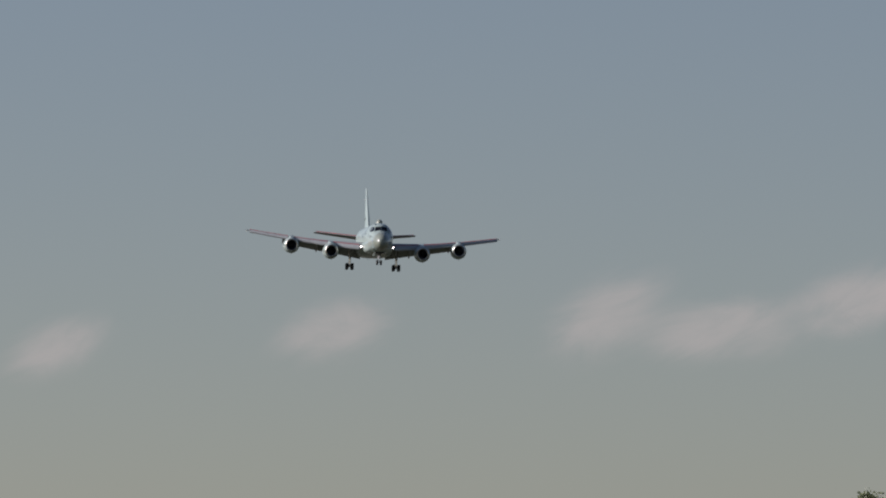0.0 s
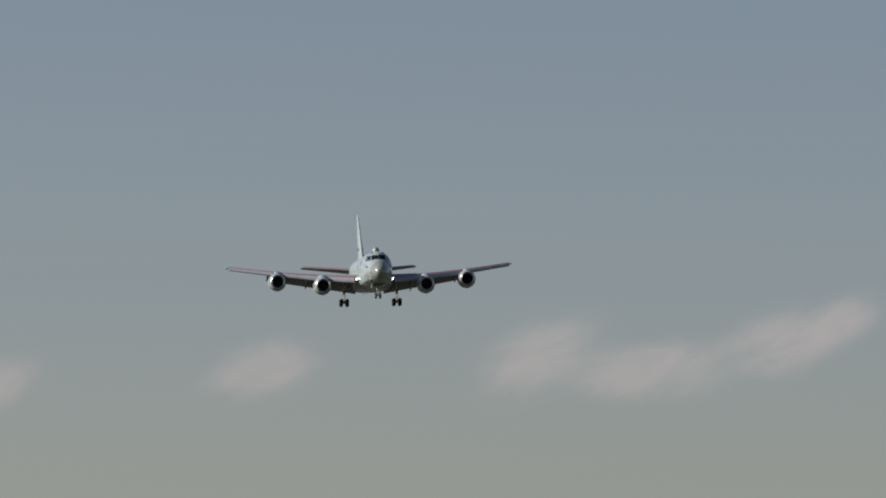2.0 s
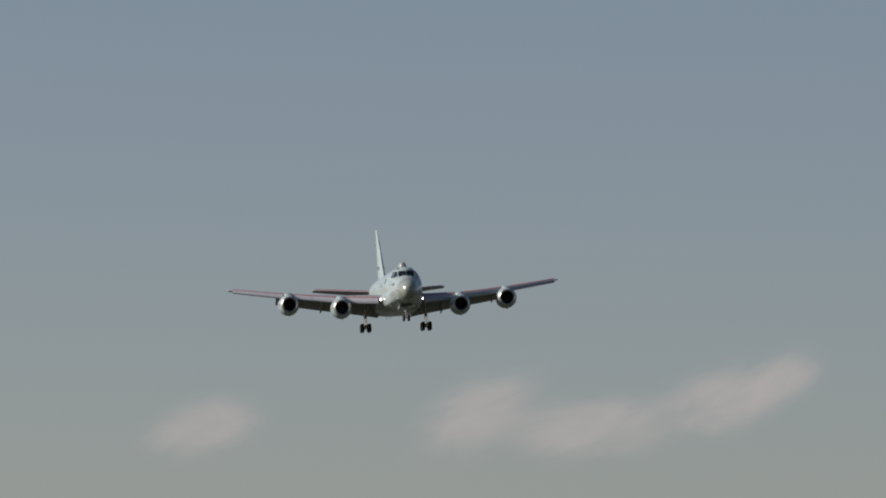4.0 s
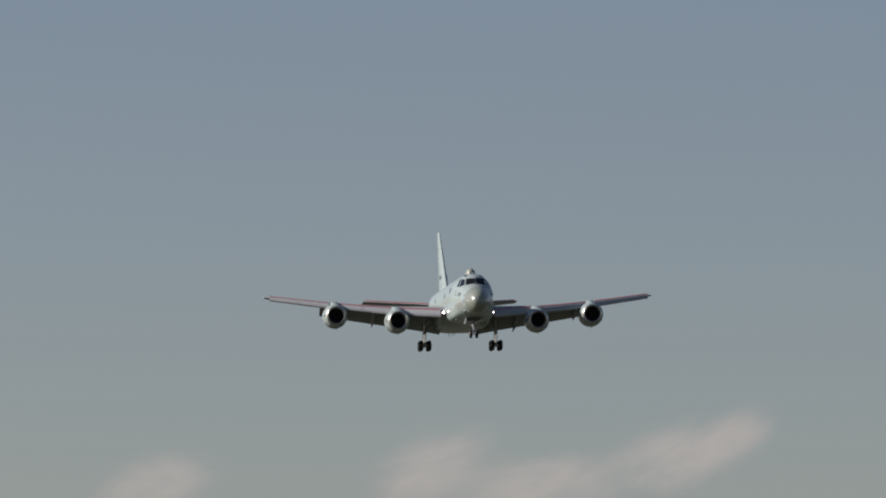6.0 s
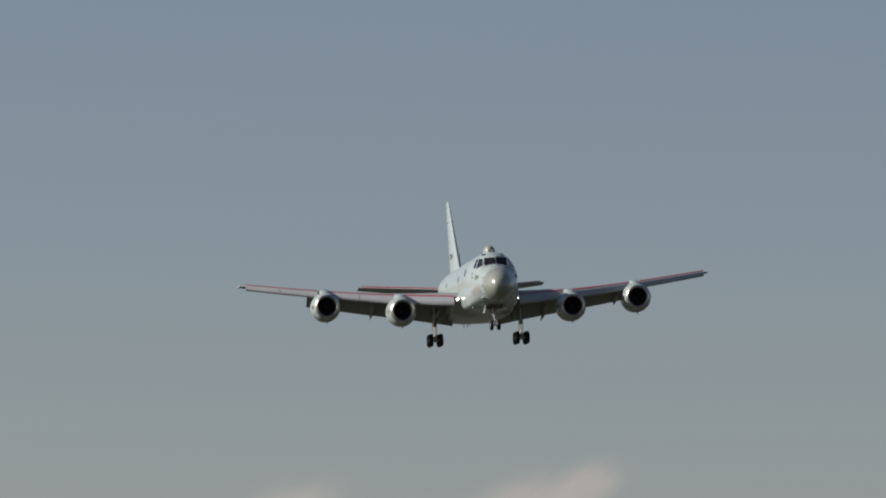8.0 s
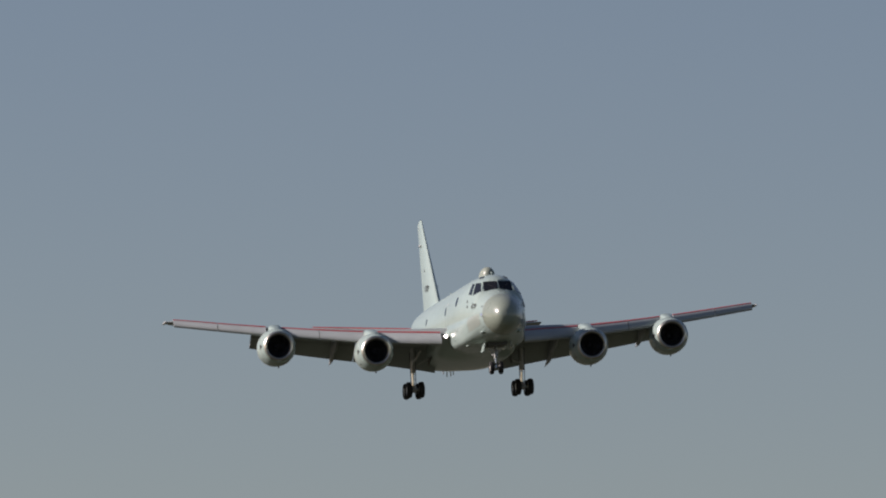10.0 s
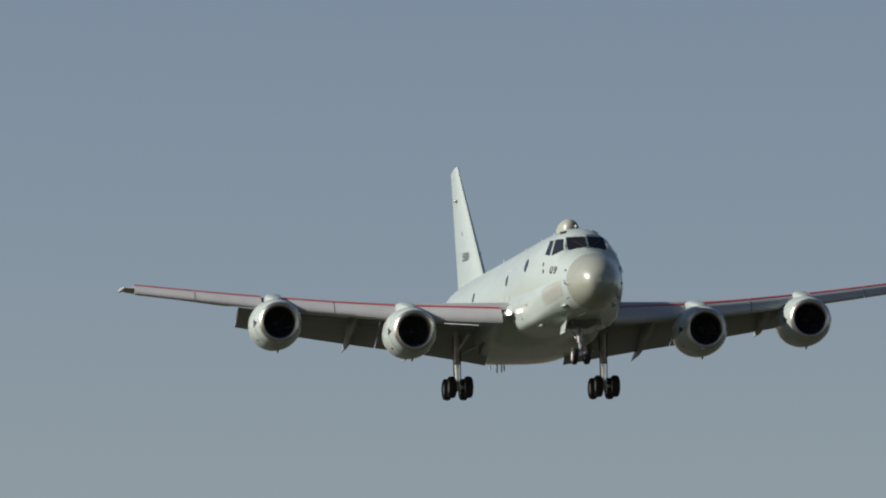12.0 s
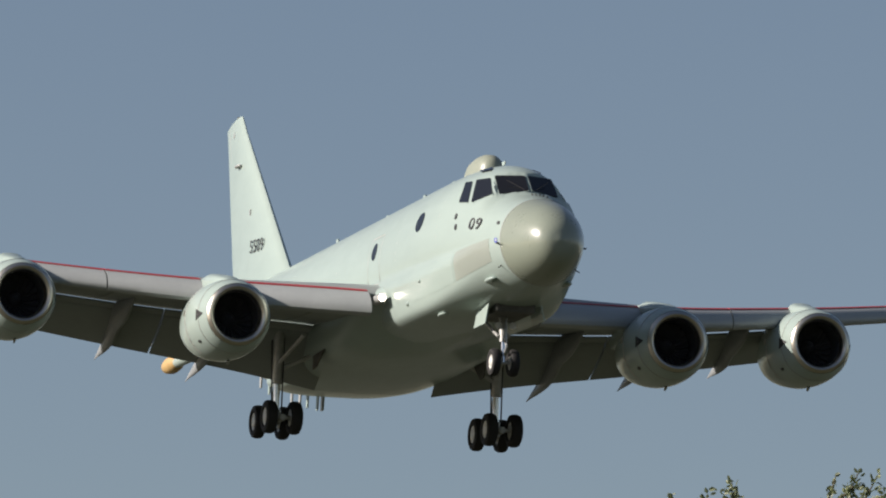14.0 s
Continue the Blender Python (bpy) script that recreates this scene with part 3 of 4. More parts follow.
def build_nose_gear(craft):
    y, z = 5.35, -3.42
    bm = bmesh.new()
    tube(bm, (0, y + .15, -2.0), (0, y + .05, -2.85), .115, .11, 14)
    leg = part("nose_gear", bm, STEEL, craft, "lowered twin-wheel nose landing gear")
    bm = bmesh.new()
    tube(bm, (0, y + .05, -2.82), (0, y, z), .07, n=14)
    part("oleo", bm, CHROME, leg, "chrome oleo strut")
    bm = bmesh.new()
    tube(bm, (-.36, y, z), (.36, y, z), .05)
    part("axle", bm, STEEL, leg)
    for dx in (-.27, .27):
        wheel(leg, (dx, y, z), .38, .25)
    bm = bmesh.new()
    tube(bm, (-.14, y + .05, -2.7), (-.22, y + 1.3, -2.1), .045)
    tube(bm, (.14, y + .05, -2.7), (.22, y + 1.3, -2.1), .045)
    part("drag_brace", bm, STEEL, leg, "grey drag brace")
    bm = bmesh.new()
    tube(bm, (0, y - .08, -2.78), (0, y - .30, -3.0), .035)
    tube(bm, (0, y - .30, -3.0), (0, y - .06, -3.22), .035)
    part("torque_link", bm, STEEL, leg)
    for dx in (-.2, .2):
        bm = bmesh.new()
        lathe(bm, (dx, y - .12, -2.42), (0, -1, 0), [(-.1, .05), (0, .10), (.05, .10), (.055, .085), (.06, .02)], 14)
        part("taxi_lamp", bm, RIM, leg, "unlit taxi lamp")
    for k in (-1, 1):
        bm = bmesh.new()
        loops = []
        for u in (0, .25, .5, .75, 1):
            loops.append([Vector((k * (.72 + .10 * u + d), yy, -1.95 - (.57 if k < 0 else .40) * u)) for yy, d in ((4.3, 0), (5.4, 0), (5.4, .035), (4.3, .035))])
        rings(bm, loops)
        part("bay_door", bm, PAINT, leg, "white open nose gear door", smooth=False)
    # solid block below the keel; its dark colour stands in for the bay's shade
    bm = bmesh.new()
    block(bm, (-.55, 4.25, -2.17), (.55, 6.4, -1.9), .02)
    part("gear_bay_shade", bm, WELL, leg, "dark block standing in for the shaded open gear bay")


def build_tail(craft):
    # fin
    bm = bmesh.new()
    loops = []
    for i in range(13):
        u = i / 12
        z = 1.9 + (7.85 - 1.9) * u
        le, te = 28.05 + 6.7 * u, 35.2 + 1.4 * u
        lp = []
        for t, h in foil(12):
            h = h / 1.12 if h > 0 else h / .82
            lp.append(Vector((h * .095 * (te - le), le + t * (te - le), z + (.22 * (t - .35) * -1 if i == 12 else 0))))
        loops.append(lp)
    rings(bm, loops)
    fin = part("fin", bm, PAINT, craft, "tall pale grey-white tail fin")
    for k in (-1, 1):
        bm = bmesh.new()
        rl = []
        for i in range(13):
            u = i / 12
            z = 2.3 + 5.4 * u
            f = (z - 1.9) / 5.95
            le, te = 28.05 + 6.7 * f, 35.2 + 1.4 * f
            t = .80
            hx = [h for tt, h in foil(40) if abs(tt - t) < .03 and h > 0]
            hh = (hx[0] / 1.12 if hx else .3) * .095 * (te - le)
            yy = le + t * (te - le)
            rl.append([Vector((k * (hh - .02), yy - .018, z)), Vector((k * (hh + .007), yy - .018, z)), Vector((k * (hh + .005), yy + .018, z)), Vector((k * (hh - .02), yy + .018, z))])
        rings(bm, rl)
        part("rudder_seam", bm, SEAM, fin, "thin rudder hinge line")
        bm = bmesh.new()
        pod(bm, (k * .2, 34.35, 6.28), (.10, .28, .06))
        part("fin_antenna", bm, STEEL, fin, "small dark blade antenna")
        for y, z in ((35.35, 7.4), (32.6, 4.6)):
            bm = bmesh.new()
            le, te = 28.05 + 6.7 * (z - 1.9) / 5.95, 35.2 + 1.4 * (z - 1.9) / 5.95
            hh = .5 * .095 * (te - le) * (1.0 if z < 6 else .75)
            block(bm, (k * hh - .03, y - .05, z - .09), (k * hh + .03, y + .05, z + .09), .01)
            part("vent_plate", bm, STEEL, fin, "small dark vent plate")
        hull_text("5509", .40, (k * .305, 31.5, 3.40), (0, k, 0.06 * k), (0, 0, 1), fin)
    bm = bmesh.new()
    pod(bm, (0, 35.3, 7.93), (.03, .14, .06))
    part("beacon", bm, BLACK, fin, "small dark fin-top beacon")
    # tailplanes
    for s in (-1, 1):
        bm = bmesh.new()
        loops = []
        for i in range(12):
            u = i / 11
            x = .6 + (7.25 - .6) * u
            le, ch = 31.0 + (34.9 - 31.0) * u, 4.2 + (1.7 - 4.2) * u
            loops.append(foil_loop(s * x, le, .82 + .62 * u, ch, .10 if i < 11 else .05, 5.0))
        rings(bm, loops)
        plane = part("tailplane", bm, WINGPAINT, craft, "grey swept tailplane")
        bm = bmesh.new()
        loops = []
        for i in range(9):
            u = .06 + .90 * i / 8
            x, le, z = .6 + 6.65 * u, 31.0 + 3.9 * u, .82 + .62 * u
            loops.append([Vector((s * x, le + dy, z + dz)) for dy, dz in ((.10, .115), (.30, .155), (.30, .12), (.10, .07))])
        rings(bm, loops)
        part("tailplane_stripe", bm, RED, plane, "thin red walkway line")
    bm = bmesh.new()
    lathe(bm, (0, 37.1, 1.12), (0, 1, 0.01), [(-.3, .26), (0, .25), (1.5, .20), (4.0, .17), (5.2, .17)], 18)
    boom = part("tail_boom", bm, PAINT, craft, "slim pale magnetic-detector boom")
    bm = bmesh.new()
    lathe(bm, (0, 42.2, 1.17), (0, 1, 0.01), [(0, .17), (.2, .25), (.8, .28), (1.3, .22), (1.55, .10), (1.6, .02)], 18)
    part("boom_tip", bm, TAN, boom, "tan rounded boom tip")


def build_aircraft():
    craft = new("patrol_aircraft")
    tagged(craft, "pale grey-white four-engined jet aircraft landing with wheels and flaps down", "aircraft")
    bm = bmesh.new()
    ys = [1.905, 2.05, 2.2, 2.5, 2.75, 2.9] + [3.0 + .08 * i for i in range(32)] + [5.6 + .3 * i for i in range(29)] + [14.3, 16, 18, 20] + [22, 23, 24, 25, 26, 27, 28, 29, 30, 31, 32, 33, 34, 35, 36, 36.5, 37, 37.4]
    hull(bm, ys, 144, cap1=True)
    panes = [("windshield", [(3.50, 1.6), (3.88, 29.6), (3.22, 34.6), (3.07, 1.4)]),
             ("side_window", [(3.99, 32.6), (4.62, 39.2), (3.98, 61.0), (3.30, 41.2)]),
             ("side_window", [(4.86, 40.6), (5.30, 41.6), (4.80, 62.0), (4.14, 61.6)]),
             ("eyebrow_window", [(4.57, 24.3), (4.88, 18.3), (5.40, 25.0), (5.0, 28.0)])]
    for name, cs in panes[:3]:
        for s in (-1, 1):
            facet(bm, [(y, s * a) for y, a in cs])
    body = part("fuselage", bm, PAINT, craft, "smooth pale grey-white fuselage")
    bm = bmesh.new()
    hull(bm, [0, .02, .05, .08, .13, .2, .28, .35, .45, .6, .75, .9, 1.1, 1.3, 1.5, 1.7, 1.895], 72, cap0=True, cap1=True)
    part("radome", bm, RADOME, craft, "blunt beige nose radome")
    bm = bmesh.new()
    loops = []
    for y in (1.888, 1.892, 1.912, 1.916):
        loops.append([skin(y, 5 * i, .006 if 1.89 < y < 1.915 else -.004) for i in range(72)])
    rings(bm, loops, cap0=False, cap1=False)
    part("radome_seam", bm, SEAM, body)
    # cockpit glazing
    for name, cs in panes:
        for s in (-1, 1):
            bm = bmesh.new()
            flat_pane(bm, [(y, s * a) for y, a in cs], .022 if name != "eyebrow_window" else .05, .06)
            part(name, bm, GLASS, body, "dark smoked cockpit window", smooth=False)
            if name != "eyebrow_window":
                bm = bmesh.new()
                flat_pane(bm, [(y, s * a) for y, a in cs], .006, .08, 1.06)
                part("window_frame", bm, PAINT, body, "pale window surround", smooth=False)
    bm = bmesh.new()
    tube(bm, skin(3.04, -3, .02), skin(3.40, -22, .035), .012, n=6)
    tube(bm, skin(3.04, 3, .02), skin(3.40, 22, .035), .012, n=6)
    part("wiper", bm, BLACK, body, "thin black wipers")
    for i in range(5):
        bm = bmesh.new()
        y, a = 2.72, -2 + 4.5 * i
        tube(bm, skin(y, a, -.01), skin(y + .05, a, .05), .025, .012, 6)
        part("vortex_stub", bm, BLACK, body)
    for s in (-1, 1):
        for y, a, ry, ra in ((7.52, 71.5, .32, 8.0), (11.95, 78.3, .24, 7.0), (20.5, 76.0, .22, 6.0)):
            bm = bmesh.new()
            hull_disc(bm, y, s * a, ry, ra)
            part("observer_window", bm, GLASS, body, "dark oval observer window")
        for y, a in ((4.65, 73.6), (4.54, 81.9), (2.15, 69)):
            bm = bmesh.new()
            hull_disc(bm, y, s * a, .07, 2.4, .02)
            part("sensor_port", bm, BLACK, body)
        bm = bmesh.new()
        hull_patch(bm, [(2.5, s * 91), (4.5, s * 102), (4.6, s * 120), (2.55, s * 116.5)], .006, thick=.015)
        part("equipment_panel", bm, PATCH, body, "dull primer-grey equipment panel")
        bm = bmesh.new()
        hull_patch(bm, [(4.6, s * 104), (7.6, s * 104), (7.8, s * 120), (4.7, s * 120)], .005, thick=.012)
        part("equipment_panel", bm, PAINT, body, "pale side access panel")
        # door outline
        bm = bmesh.new()
        for y0, a0, y1, a1 in ((11.3, 66, 12.5, 66), (12.5, 66, 12.5, 104), (11.3, 66, 11.3, 104), (11.3, 104, 12.5, 104)):
            w = (.015, 0) if y0 == y1 else (0, .5)
            hull_patch(bm, [(y0 - w[0], s * (a0 - w[1])), (y1 - w[0], s * (a1 - w[1])), (y1 + w[0], s * (a1 + w[1])), (y0 + w[0], s * (a0 + w[1]))], .004, 6, .01)
        part("door_seam", bm, SEAM, body, "thin door outline")
        for y in (5.9, 9.6, 16.0, 21.5):
            bm = bmesh.new()
            hull_patch(bm, [(y - .010, s * 2), (y + .010, s * 2), (y + .010, s * 94), (y - .010, s * 94)], .002, 10, .01)
            part("panel_seam", bm, SEAM, body)
        # air-data probe on a blue-white plate
        bm = bmesh.new()
        hull_disc(bm, 2.12, s * 92.5, .08, 3.2, .012)
        part("probe_plate", bm, BLUEMARK, body, "blue marked probe plate")
        bm = bmesh.new()
        hull_disc(bm, 2.10, s * 92.3, .035, 1.4, .02)
        part("probe_plate_mark", bm, RIM, body, "white spot on the plate")
        bm = bmesh.new()
        tube(bm, skin(2.0, s * 96, 0), skin(1.97, s * 96, .07), .03, .022, 8)
        tube(bm, skin(1.97, s * 96, .07), skin(1.78, s * 95.5, .09), .02, .012, 8)
        part("pitot_probe", bm, BLACK, body, "small dark pitot probe")
        bm = bmesh.new()
        tube(bm, skin(2.2, s * 124, 0), skin(2.1, s * 124, .16), .02, .012, 6)
        part("aoa_vane", bm, BLACK, body)
        # oval sensor blisters
        for y, a, sz in ((6.63, 146.6, (.13, .34, .06)), (3.15, 136, (.13, .40, .07)), (6.97, 114, (.05, .08, .05)), (8.3, 122.7, (.06, .09, .06))):
            bm = bmesh.new()
            pod(bm, skin(y, s * a, .0), sz, .8)
            part("sensor_blister", bm, PAINT, body, "smooth pale oval sensor blister")
    # painted code on the bows
    for s in (-1, 1):
        p, q = skin(3.63, s * 79, .015), skin(3.03, s * 74.5, .015)
        across = (q - p) if s < 0 else (p - q)
        up = skin(3.1, s * 62) - skin(3.1, s * 88)
        hull_text("09", .34, (p + q) / 2 + Vector((s * .012, 0, 0)), across, up, body)
    # roof dome and small antennas
    bm = bmesh.new()
    prof = [(6.6, .02), (6.65, .26), (6.75, .42), (6.95, .54), (7.3, .61), (7.7, .62), (8.2, .57), (8.7, .42), (9.1, .2), (9.3, .03)]
    loops = []
    for y, r in prof:
        loops.append([Vector((r * .72 * math.cos(math.pi * k / 16), y, 1.98 + (.66 * (r / .62) ** .8) * math.sin(math.pi * k / 16) ** .8)) for k in range(17)])
    rings(bm, loops, cap0=True, cap1=True)
    part("roof_dome", bm, DOME, craft, "cream rounded antenna dome")
    for y, h in ((5.7, .07), (10.6, .24), (13.6, .28), (17.5, .25), (23.0, .32)):
        bm = bmesh.new()
        block(bm, (-.02, y - .12, 2.1), (.02, y + .12, 2.14 + h), .01)
        for v in bm.verts:
            if v.co.z > 2.2:
                v.co.y += .10
        part("blade_antenna", bm, PAINT, body, "small blade antenna")
    for i, y in enumerate((23.6, 24.4, 25.4, 26.2, 27.0, 27.9, 30.2, 32.0)):
        bm = bmesh.new()
        zb = section(y)[1]
        x = (-.35, .0, .3, -.2, .25, 0, -.1, .1)[i]
        block(bm, (x - .022, y - .12, zb - .50), (x + .022, y + .12, zb + .1), .01)
        for v in bm.verts:
            if v.co.z < zb - .1:
                v.co.y = y + .06 + (v.co.y - y) * .6
        part("blade_antenna", bm, STEEL if i % 2 else PAINT, body, "belly blade antenna")
    # belly and wing-root fairing
    bm = bmesh.new()
    loops = []
    FY = [7.6, 8.3, 8.8, 9.5, 10.2, 10.8, 12, 15, 18, 20, 22, 24, 26]
    FW = [.85, 1.15, 1.40, 1.70, 2.02, 2.16, 2.36, 2.46, 2.45, 2.35, 2.1, 1.75, 1.3]
    FM = [-1.92, -1.76, -1.62, -1.38, -1.10, -1.02, -1.12, -1.3, -1.42, -1.48, -1.55, -1.55, -1.48]
    FT = [-1.40, -1.05, -.80, -.52, -.45, -.44, -.5, -.6, -.7, -.8, -1.0, -1.15, -1.3]
    FB = [-2.08, -2.15, -2.20, -2.24, -2.27, -2.30, -2.34, -2.42, -2.47, -2.46, -2.36, -2.12, -1.70]
    for y in spread(7.6, 26, 60):
        w, zm, zt, zb = (glide(FY, row, y) for row in (FW, FM, FT, FB))
        # wedge-shaped underside in front of the wing, boxier further aft
        low, lp = glide([7.6, 11.0, 14.0, 26.0], [1.5, 1.5, .62, .62], y), []
        for k in range(64):
            a = 2 * math.pi * k / 64
            c, sn = math.cos(a), math.sin(a)
            h, e = ((zt - zm), .8) if c > 0 else ((zm - zb), low)
            lp.append(Vector((w * math.copysign(abs(sn) ** e, sn), y, zm + h * math.copysign(abs(c) ** e, c))))
        loops.append(lp)
    rings(bm, loops)
    part("belly_fairing", bm, PAINT, craft, "bulged wing-root and belly fairing")
    build_tail(craft)
    for s in (-1, 1):
        build_wing(s, craft)
        build_main_gear(s, craft)
        build_engine(s, 6.38, 9.75, -1.89, craft)
        build_engine(s, 11.72, 13.08, -1.19, craft)
    build_nose_gear(craft)
    return craft


# ---- trees beside the field ----
def leaf_spray(bm, tip, way, size, count, rng, reach=6.0, loose=1.0):
    """Small pointed leaves along the end of a twig."""
    w = way.normalized()
    for _ in range(count):
        back = rng.random()
        p = tip - w * (back * size * reach) + Vector((rng.gauss(0, 1), rng.gauss(0, 1), rng.gauss(0, .8))) * size * (.25 + loose * back)
        d = (w * .8 + Vector((rng.gauss(0, 1), rng.gauss(0, 1), rng.gauss(.2, .8)))).normalized()
        u = d.cross(Vector((rng.gauss(0, 1), rng.gauss(0, 1), rng.gauss(0, 1)))).normalized()
        l, b = size * rng.uniform(.8, 1.3), size * rng.uniform(.24, .38)
        n = d.cross(u) * (b * .35)
        vs = [bm.verts.new(q) for q in (p, p + d * l * .35 + u * b + n, p + d * l * .8 + u * b * .7 + n, p + d * l, p + d * l * .8 - u * b * .7 + n, p + d * l * .35 - u * b + n)]
        bm.faces.new((vs[0], vs[1], vs[2], vs[3]))
        bm.faces.new((vs[0], vs[3], vs[4], vs[5]))


def build_tree(turn, dist, shoots, seed, leaf, width, label):
    """A small broadleaf tree: turn and distance of its foot; shoots (turn, tilt, depth, leaves) say where its highest twigs end."""
    rng = random.Random(seed)
    foot = Vector((dist * math.sin(radians(turn)), dist * math.cos(radians(turn)), 0))
    tree = new("tree")
    tree.location = foot
    tagged(tree, label, "tree", "trees by the field")
    tips = []
    for a, e, dd, many in shoots:
        r = dist + dd
        tips.append((Vector((r * math.sin(radians(a)), r * math.cos(radians(a)), EYE.z + r * math.tan(radians(e)))) - foot, many))
    top = max(p.z for p, _ in tips)
    low = min(p.z for p, _ in tips)
    for _ in range(150):
        h = (low - .25) * rng.uniform(.40, 1.0)
        rad = width * math.sqrt(rng.random()) * math.sin(math.pi * (.12 + .72 * h / top)) ** .7
        a = rng.uniform(0, 2 * math.pi)
        tips.append((Vector((rad * math.cos(a), rad * math.sin(a), h - .10 * rad)), 0))
    wood, crown = bmesh.new(), bmesh.new()
    base_r = top * .018
    heights = spread(0, low * .93, 10)
    spine = [Vector((.05 * width * math.sin(h * 1.1 + seed), .05 * width * math.cos(h * .9 + seed), h)) for h in heights]
    rings(wood, [[c + Vector((math.cos(t), math.sin(t), 0)) * base_r * (1 - .9 * i / 10) * (1.4 if i == 0 else 1) for t in (2 * math.pi * k / 10 for k in range(10))] for i, c in enumerate(spine)])
    for p, many in tips:
        flat = math.hypot(p.x, p.y)
        want = p.z - max(.3, .5 * flat) if many else p.z * .72
        s = min(spine, key=lambda c: abs(c.z - want))
        mid = s.lerp(p, .5) + Vector((rng.gauss(0, .04), rng.gauss(0, .04), (.05 if many else -.05) * (p - s).length))
        tube(wood, s, mid, base_r * .16, base_r * .08, 6)
        tube(wood, mid, p, base_r * .08, base_r * .015, 5)
        way = p - mid
        if 20 < many < 40:
            # a bare arching twig with leaves close along it
            leaf_spray(crown, p, way, leaf * .75, many * 4, rng, 10.0, .25)
            leaf_spray(crown, mid.lerp(p, .72), way, leaf * .75, many * 2, rng, 9.0, .3)
            continue
        n = many * 2 if 0 < many <= 20 else many or 110
        loose = .55 if 0 < many <= 20 else 1.0
        leaf_spray(crown, p, way, leaf, n, rng, 6.0, loose)
        leaf_spray(crown, mid.lerp(p, .8), way, leaf, n, rng, 7.0, 1.2 * loose)
        for _ in range(3):
            b = mid.lerp(p, rng.uniform(.35, .9))
            q = b + way.normalized() * leaf * 1.5 + Vector((rng.gauss(0, 1), rng.gauss(0, 1), rng.gauss(-.8, .4))) * leaf * 2.2
            tube(wood, b, q, base_r * .02, base_r * .01, 4)
            leaf_spray(crown, q, q - b, leaf, n // 2, rng, 4.0, loose)
    part("trunk", wood, BARK, tree, "brown trunk with thin limbs")
    part("crown", crown, LEAF, tree, "loose crown of small olive leaves", smooth=False)


def build_woods():
    """A low belt of woodland along the far edge of the airfield."""
    rng = random.Random(5)
    bm = bmesh.new()
    for i in range(2600):
        a = radians(rng.uniform(-30, 40))
        r = rng.uniform(3000, 3200)
        h = rng.uniform(3, 11) * (.7 + .3 * math.sin(a * 40))
        c = Vector((r * math.sin(a), r * math.cos(a), h * rng.random()))
        for _ in range(3):
            d = [Vector((rng.gauss(0, 1), rng.gauss(0, 1), rng.gauss(0, 1))).normalized() * rng.uniform(2, 4.5) for _ in range(3)]
            vs = [bm.verts.new(c + q) for q in d]
            bm.faces.new(vs)
    for v in bm.verts:
        v.co.z = max(0.0, v.co.z)
    tagged(part("far_woods", bm, WOODS, None, smooth=False), "low dark belt of woodland beyond the airfield", "woods", kind="stuff")


def build_approach_lamp(x, y):
    bm = bmesh.new()
    tube(bm, (0, 0, 0), (0, 0, 1.0), .03, n=10)
    tube(bm, (0, 0, 0), (0, 0, .05), .12, n=12)
    ob = part("approach_lamp", bm, STEEL, None)
    ob.location = (x, y, 0)
    tagged(ob, "red approach lamp on a short post in grass", "airfield lamp", "red approach lamps")
    bm = bmesh.new()
    lathe(bm, (0, 0, 1.12), (0, -1, 0), [(-.12, .08), (-.04, .14), (.08, .15), (.10, .13)], 16)
    part("lamp_housing", bm, BLACK, ob)
    bm = bmesh.new()
    lathe(bm, (0, -.10, 1.12), (0, -1, 0), [(0, .125), (.03, .10), (.045, .02)], 16)
    part("lens", bm, REDLAMP, ob, "glowing red lens")
    return ob


build_ground()
for turn, tilt, wide, high, lean, seed in ((1.20, 3.58, 1.25, .60, 24, 1), (3.08, 3.68, 1.3, .66, 16, 2), (5.02, 3.80, 1.5, .85, 26, 3),
                                           (5.80, 3.70, 1.9, .70, 4, 4), (6.72, 3.88, 1.7, .78, 14, 5), (7.1, 4.02, 1.0, .48, 28, 7)):
    build_cloud(turn, tilt, wide, high, lean, seed)
aircraft = build_aircraft()
build_tree(6.79, 100, [(6.72, 2.50, 0, 70), (6.76, 2.545, .2, 90), (6.80, 2.56, -.1, 90), (6.84, 2.54, .1, 90), (6.87, 2.51, -.2, 70), (6.79, 2.52, .3, 90)],
           3, .05, .7, "small olive-green broadleaf tree with a rounded top")
build_tree(7.31, 102, [(7.24, 2.56, 0, 70), (7.28, 2.61, .2, 90), (7.31, 2.63, -.1, 90), (7.34, 2.62, .1, 90), (7.38, 2.58, -.2, 70), (7.30, 2.58, .3, 90)],
           4, .05, .7, "slightly taller olive-green tree with a rounded top")
build_tree(19.9, 44, [(18.0, 7.98, 0, 30), (18.12, 7.91, .1, 24), (18.25, 7.83, .1, 22), (18.05, 7.50, .2, 60), (18.2, 7.56, 0, 80), (18.35, 7.58, .3, 80), (18.5, 7.53, .1, 70),
                      (18.52, 8.14, 0, 34), (19.34, 8.22, 0, 30), (19.38, 8.16, .2, 26), (19.77, 8.33, 0, 46), (19.80, 8.24, .2, 34), (20.05, 8.10, .1, 30),
                      (20.50, 8.36, 0, 16), (20.60, 8.30, .1, 14), (20.66, 8.39, .1, 16), (20.80, 8.37, .2, 14), (20.9, 8.33, .3, 16), (20.72, 8.14, 0, 18), (20.86, 8.12, .2, 20)],
           8, .034, 1.3, "olive-green broadleaf tree with thin spreading twigs")
build_woods()
for x, y in ((84.0, 900.0), (92.0, 900.0)):
    build_approach_lamp(x, y)


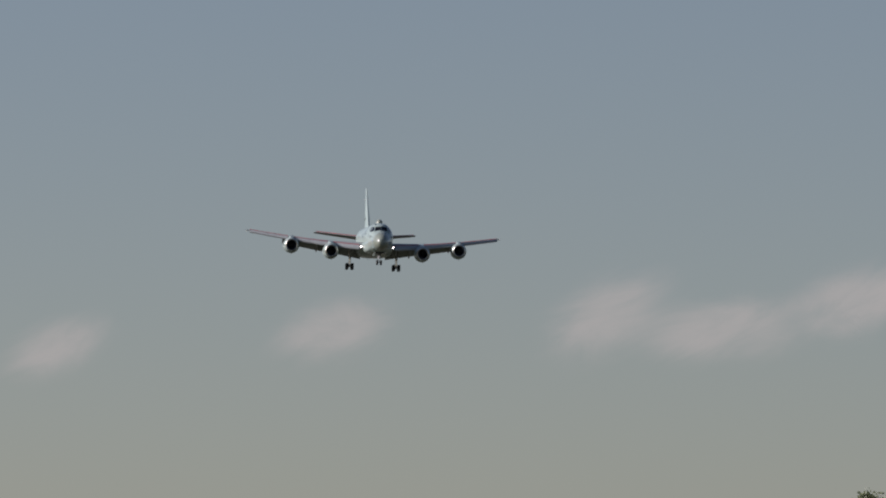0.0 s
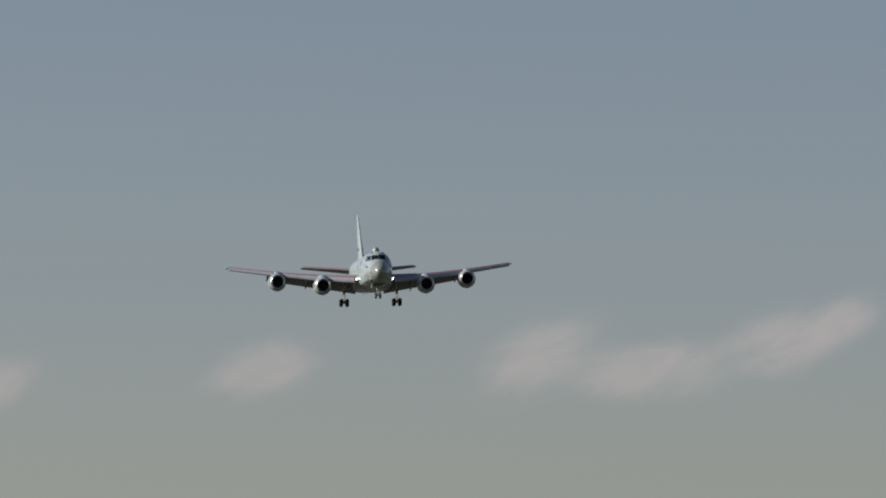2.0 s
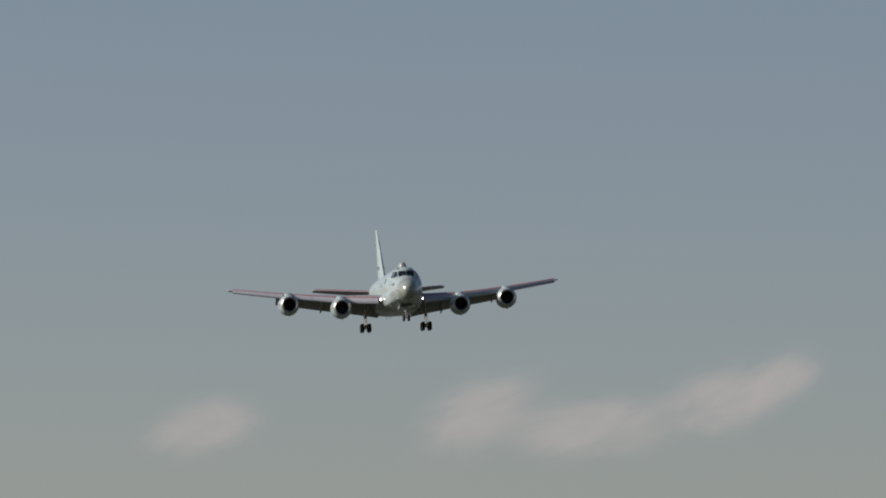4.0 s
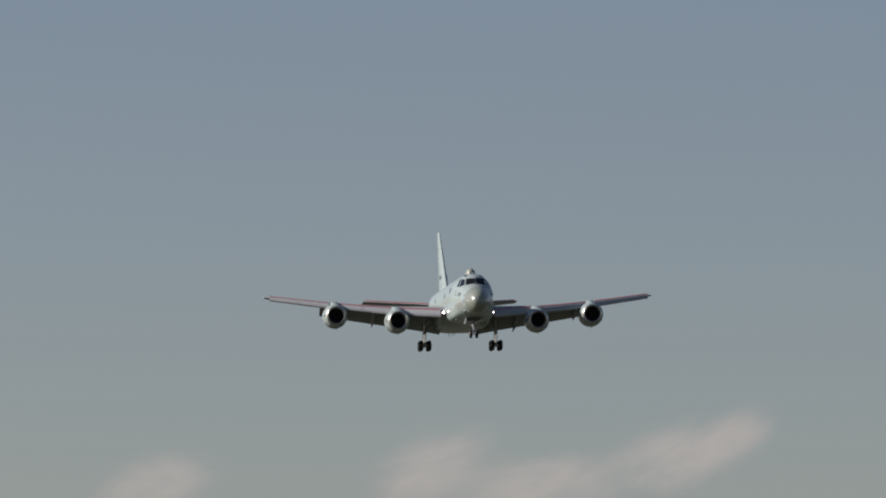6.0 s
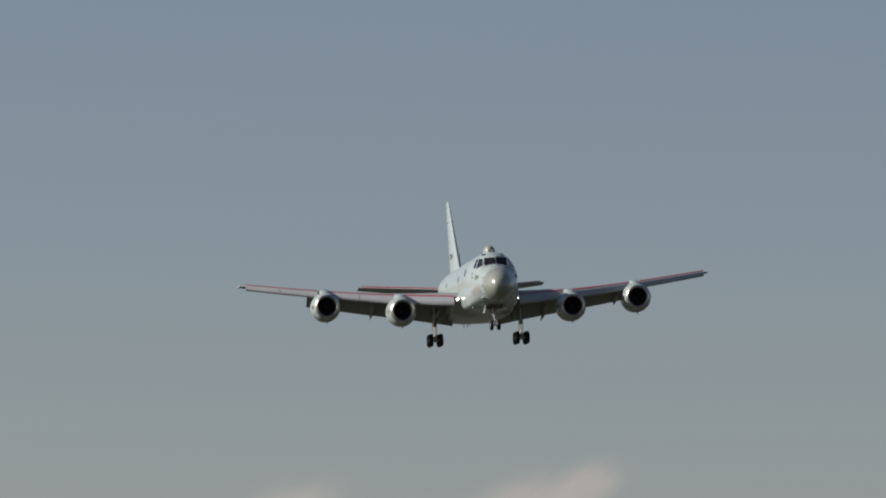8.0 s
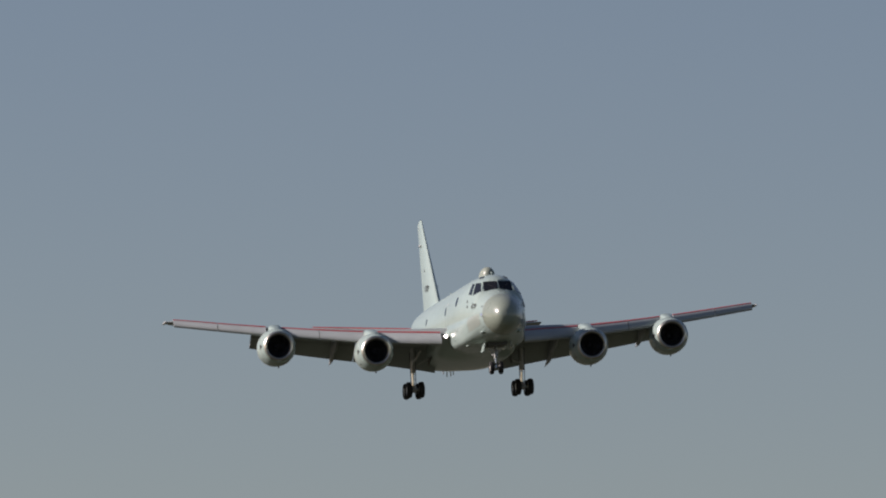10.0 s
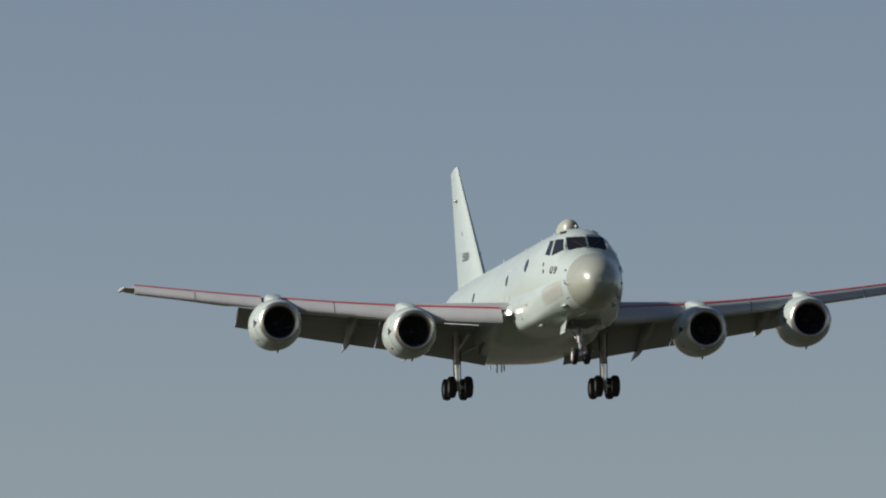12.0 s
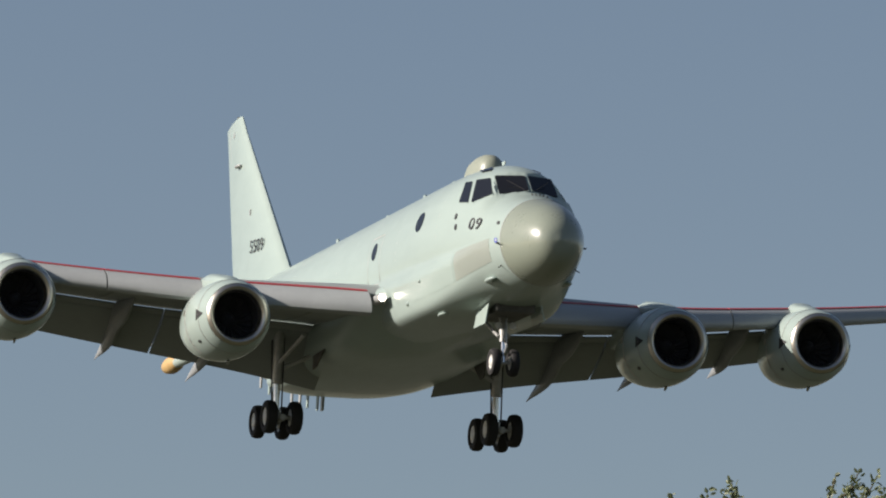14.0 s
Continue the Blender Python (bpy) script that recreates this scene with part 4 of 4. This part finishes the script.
# ---- what moves ----
# seconds, place of the nose, heading, pitch and bank in degrees
FLIGHT = [
    (0.0, 68.71, 1138.72, 88.32, 0.78, -2.68, 1.83), (0.5, 68.74, 1104.88, 85.79, 0.76, -2.51, 0.99), (1.0, 68.77, 1071.05, 82.95, 0.74, -2.32, 0.07),
    (1.5, 68.8, 1037.26, 80.54, 0.67, -1.98, -0.75), (2.0, 68.82, 1003.48, 79.5, 0.63, -1.85, -1.36), (2.5, 68.85, 969.74, 78.41, 0.65, -1.63, -1.83),
    (3.0, 68.88, 936.01, 76.71, 0.71, -1.26, -2.53), (3.2, 68.87, 922.58, 76.04, 0.77, -1.29, -2.71), (3.7, 68.87, 889.04, 74.36, 0.83, -1.3, -2.59),
    (4.2, 68.86, 855.52, 72.7, 1.02, -1.33, -2.34), (4.7, 68.86, 822.02, 71.03, 1.2, -1.36, -2.07), (5.3, 68.86, 781.86, 69.02, 1.3, -1.36, -1.91),
    (5.5, 68.85, 768.47, 68.36, 1.23, -1.35, -1.64), (6.0, 68.85, 735.05, 66.69, 0.71, -1.27, -0.92), (6.5, 68.84, 701.64, 65.03, 0.31, -1.42, -1.33),
    (7.0, 68.84, 668.24, 63.35, 0.09, -1.65, -1.57), (7.5, 68.85, 634.87, 61.68, -0.07, -1.73, -1.94), (8.0, 68.86, 601.52, 60.01, -0.24, -1.78, -2.36),
    (8.2, 68.87, 588.19, 59.34, -0.3, -1.82, -2.42), (8.7, 68.87, 554.87, 57.67, -0.27, -1.77, -2.4), (9.2, 68.86, 521.58, 56.0, -0.22, -1.61, -2.45),
    (9.7, 68.87, 488.31, 54.34, -0.18, -1.45, -2.5), (10.3, 68.86, 448.44, 52.35, -0.14, -1.37, -2.49), (10.5, 68.87, 435.15, 51.69, -0.21, -1.41, -1.65),
    (11.0, 68.93, 402.63, 50.11, -0.37, -1.72, -1.29), (11.5, 69.01, 370.12, 48.58, -0.56, -1.7, -1.67), (12.0, 69.12, 337.66, 47.02, -0.81, -1.71, -1.55),
    (12.5, 69.27, 305.21, 45.51, -1.06, -1.69, -0.61), (13.0, 69.4, 272.68, 44.0, -1.26, -1.8, 0.64), (13.5, 69.55, 239.92, 42.47, -1.53, -1.87, 1.14),
    (14.0, 69.71, 207.2, 41.0, -1.76, -1.71, 0.86),
]


def flown(x, y, z, heading, pitch, bank):
    turn = Matrix.Rotation(radians(heading), 4, "Z") @ Matrix.Rotation(radians(-pitch), 4, "X") @ Matrix.Rotation(radians(bank), 4, "Y")
    return Matrix.Translation((x, y, z)) @ turn


def motions():
    walk(aircraft, [(row[0], flown(*row[1:])) for row in FLIGHT])


motions()
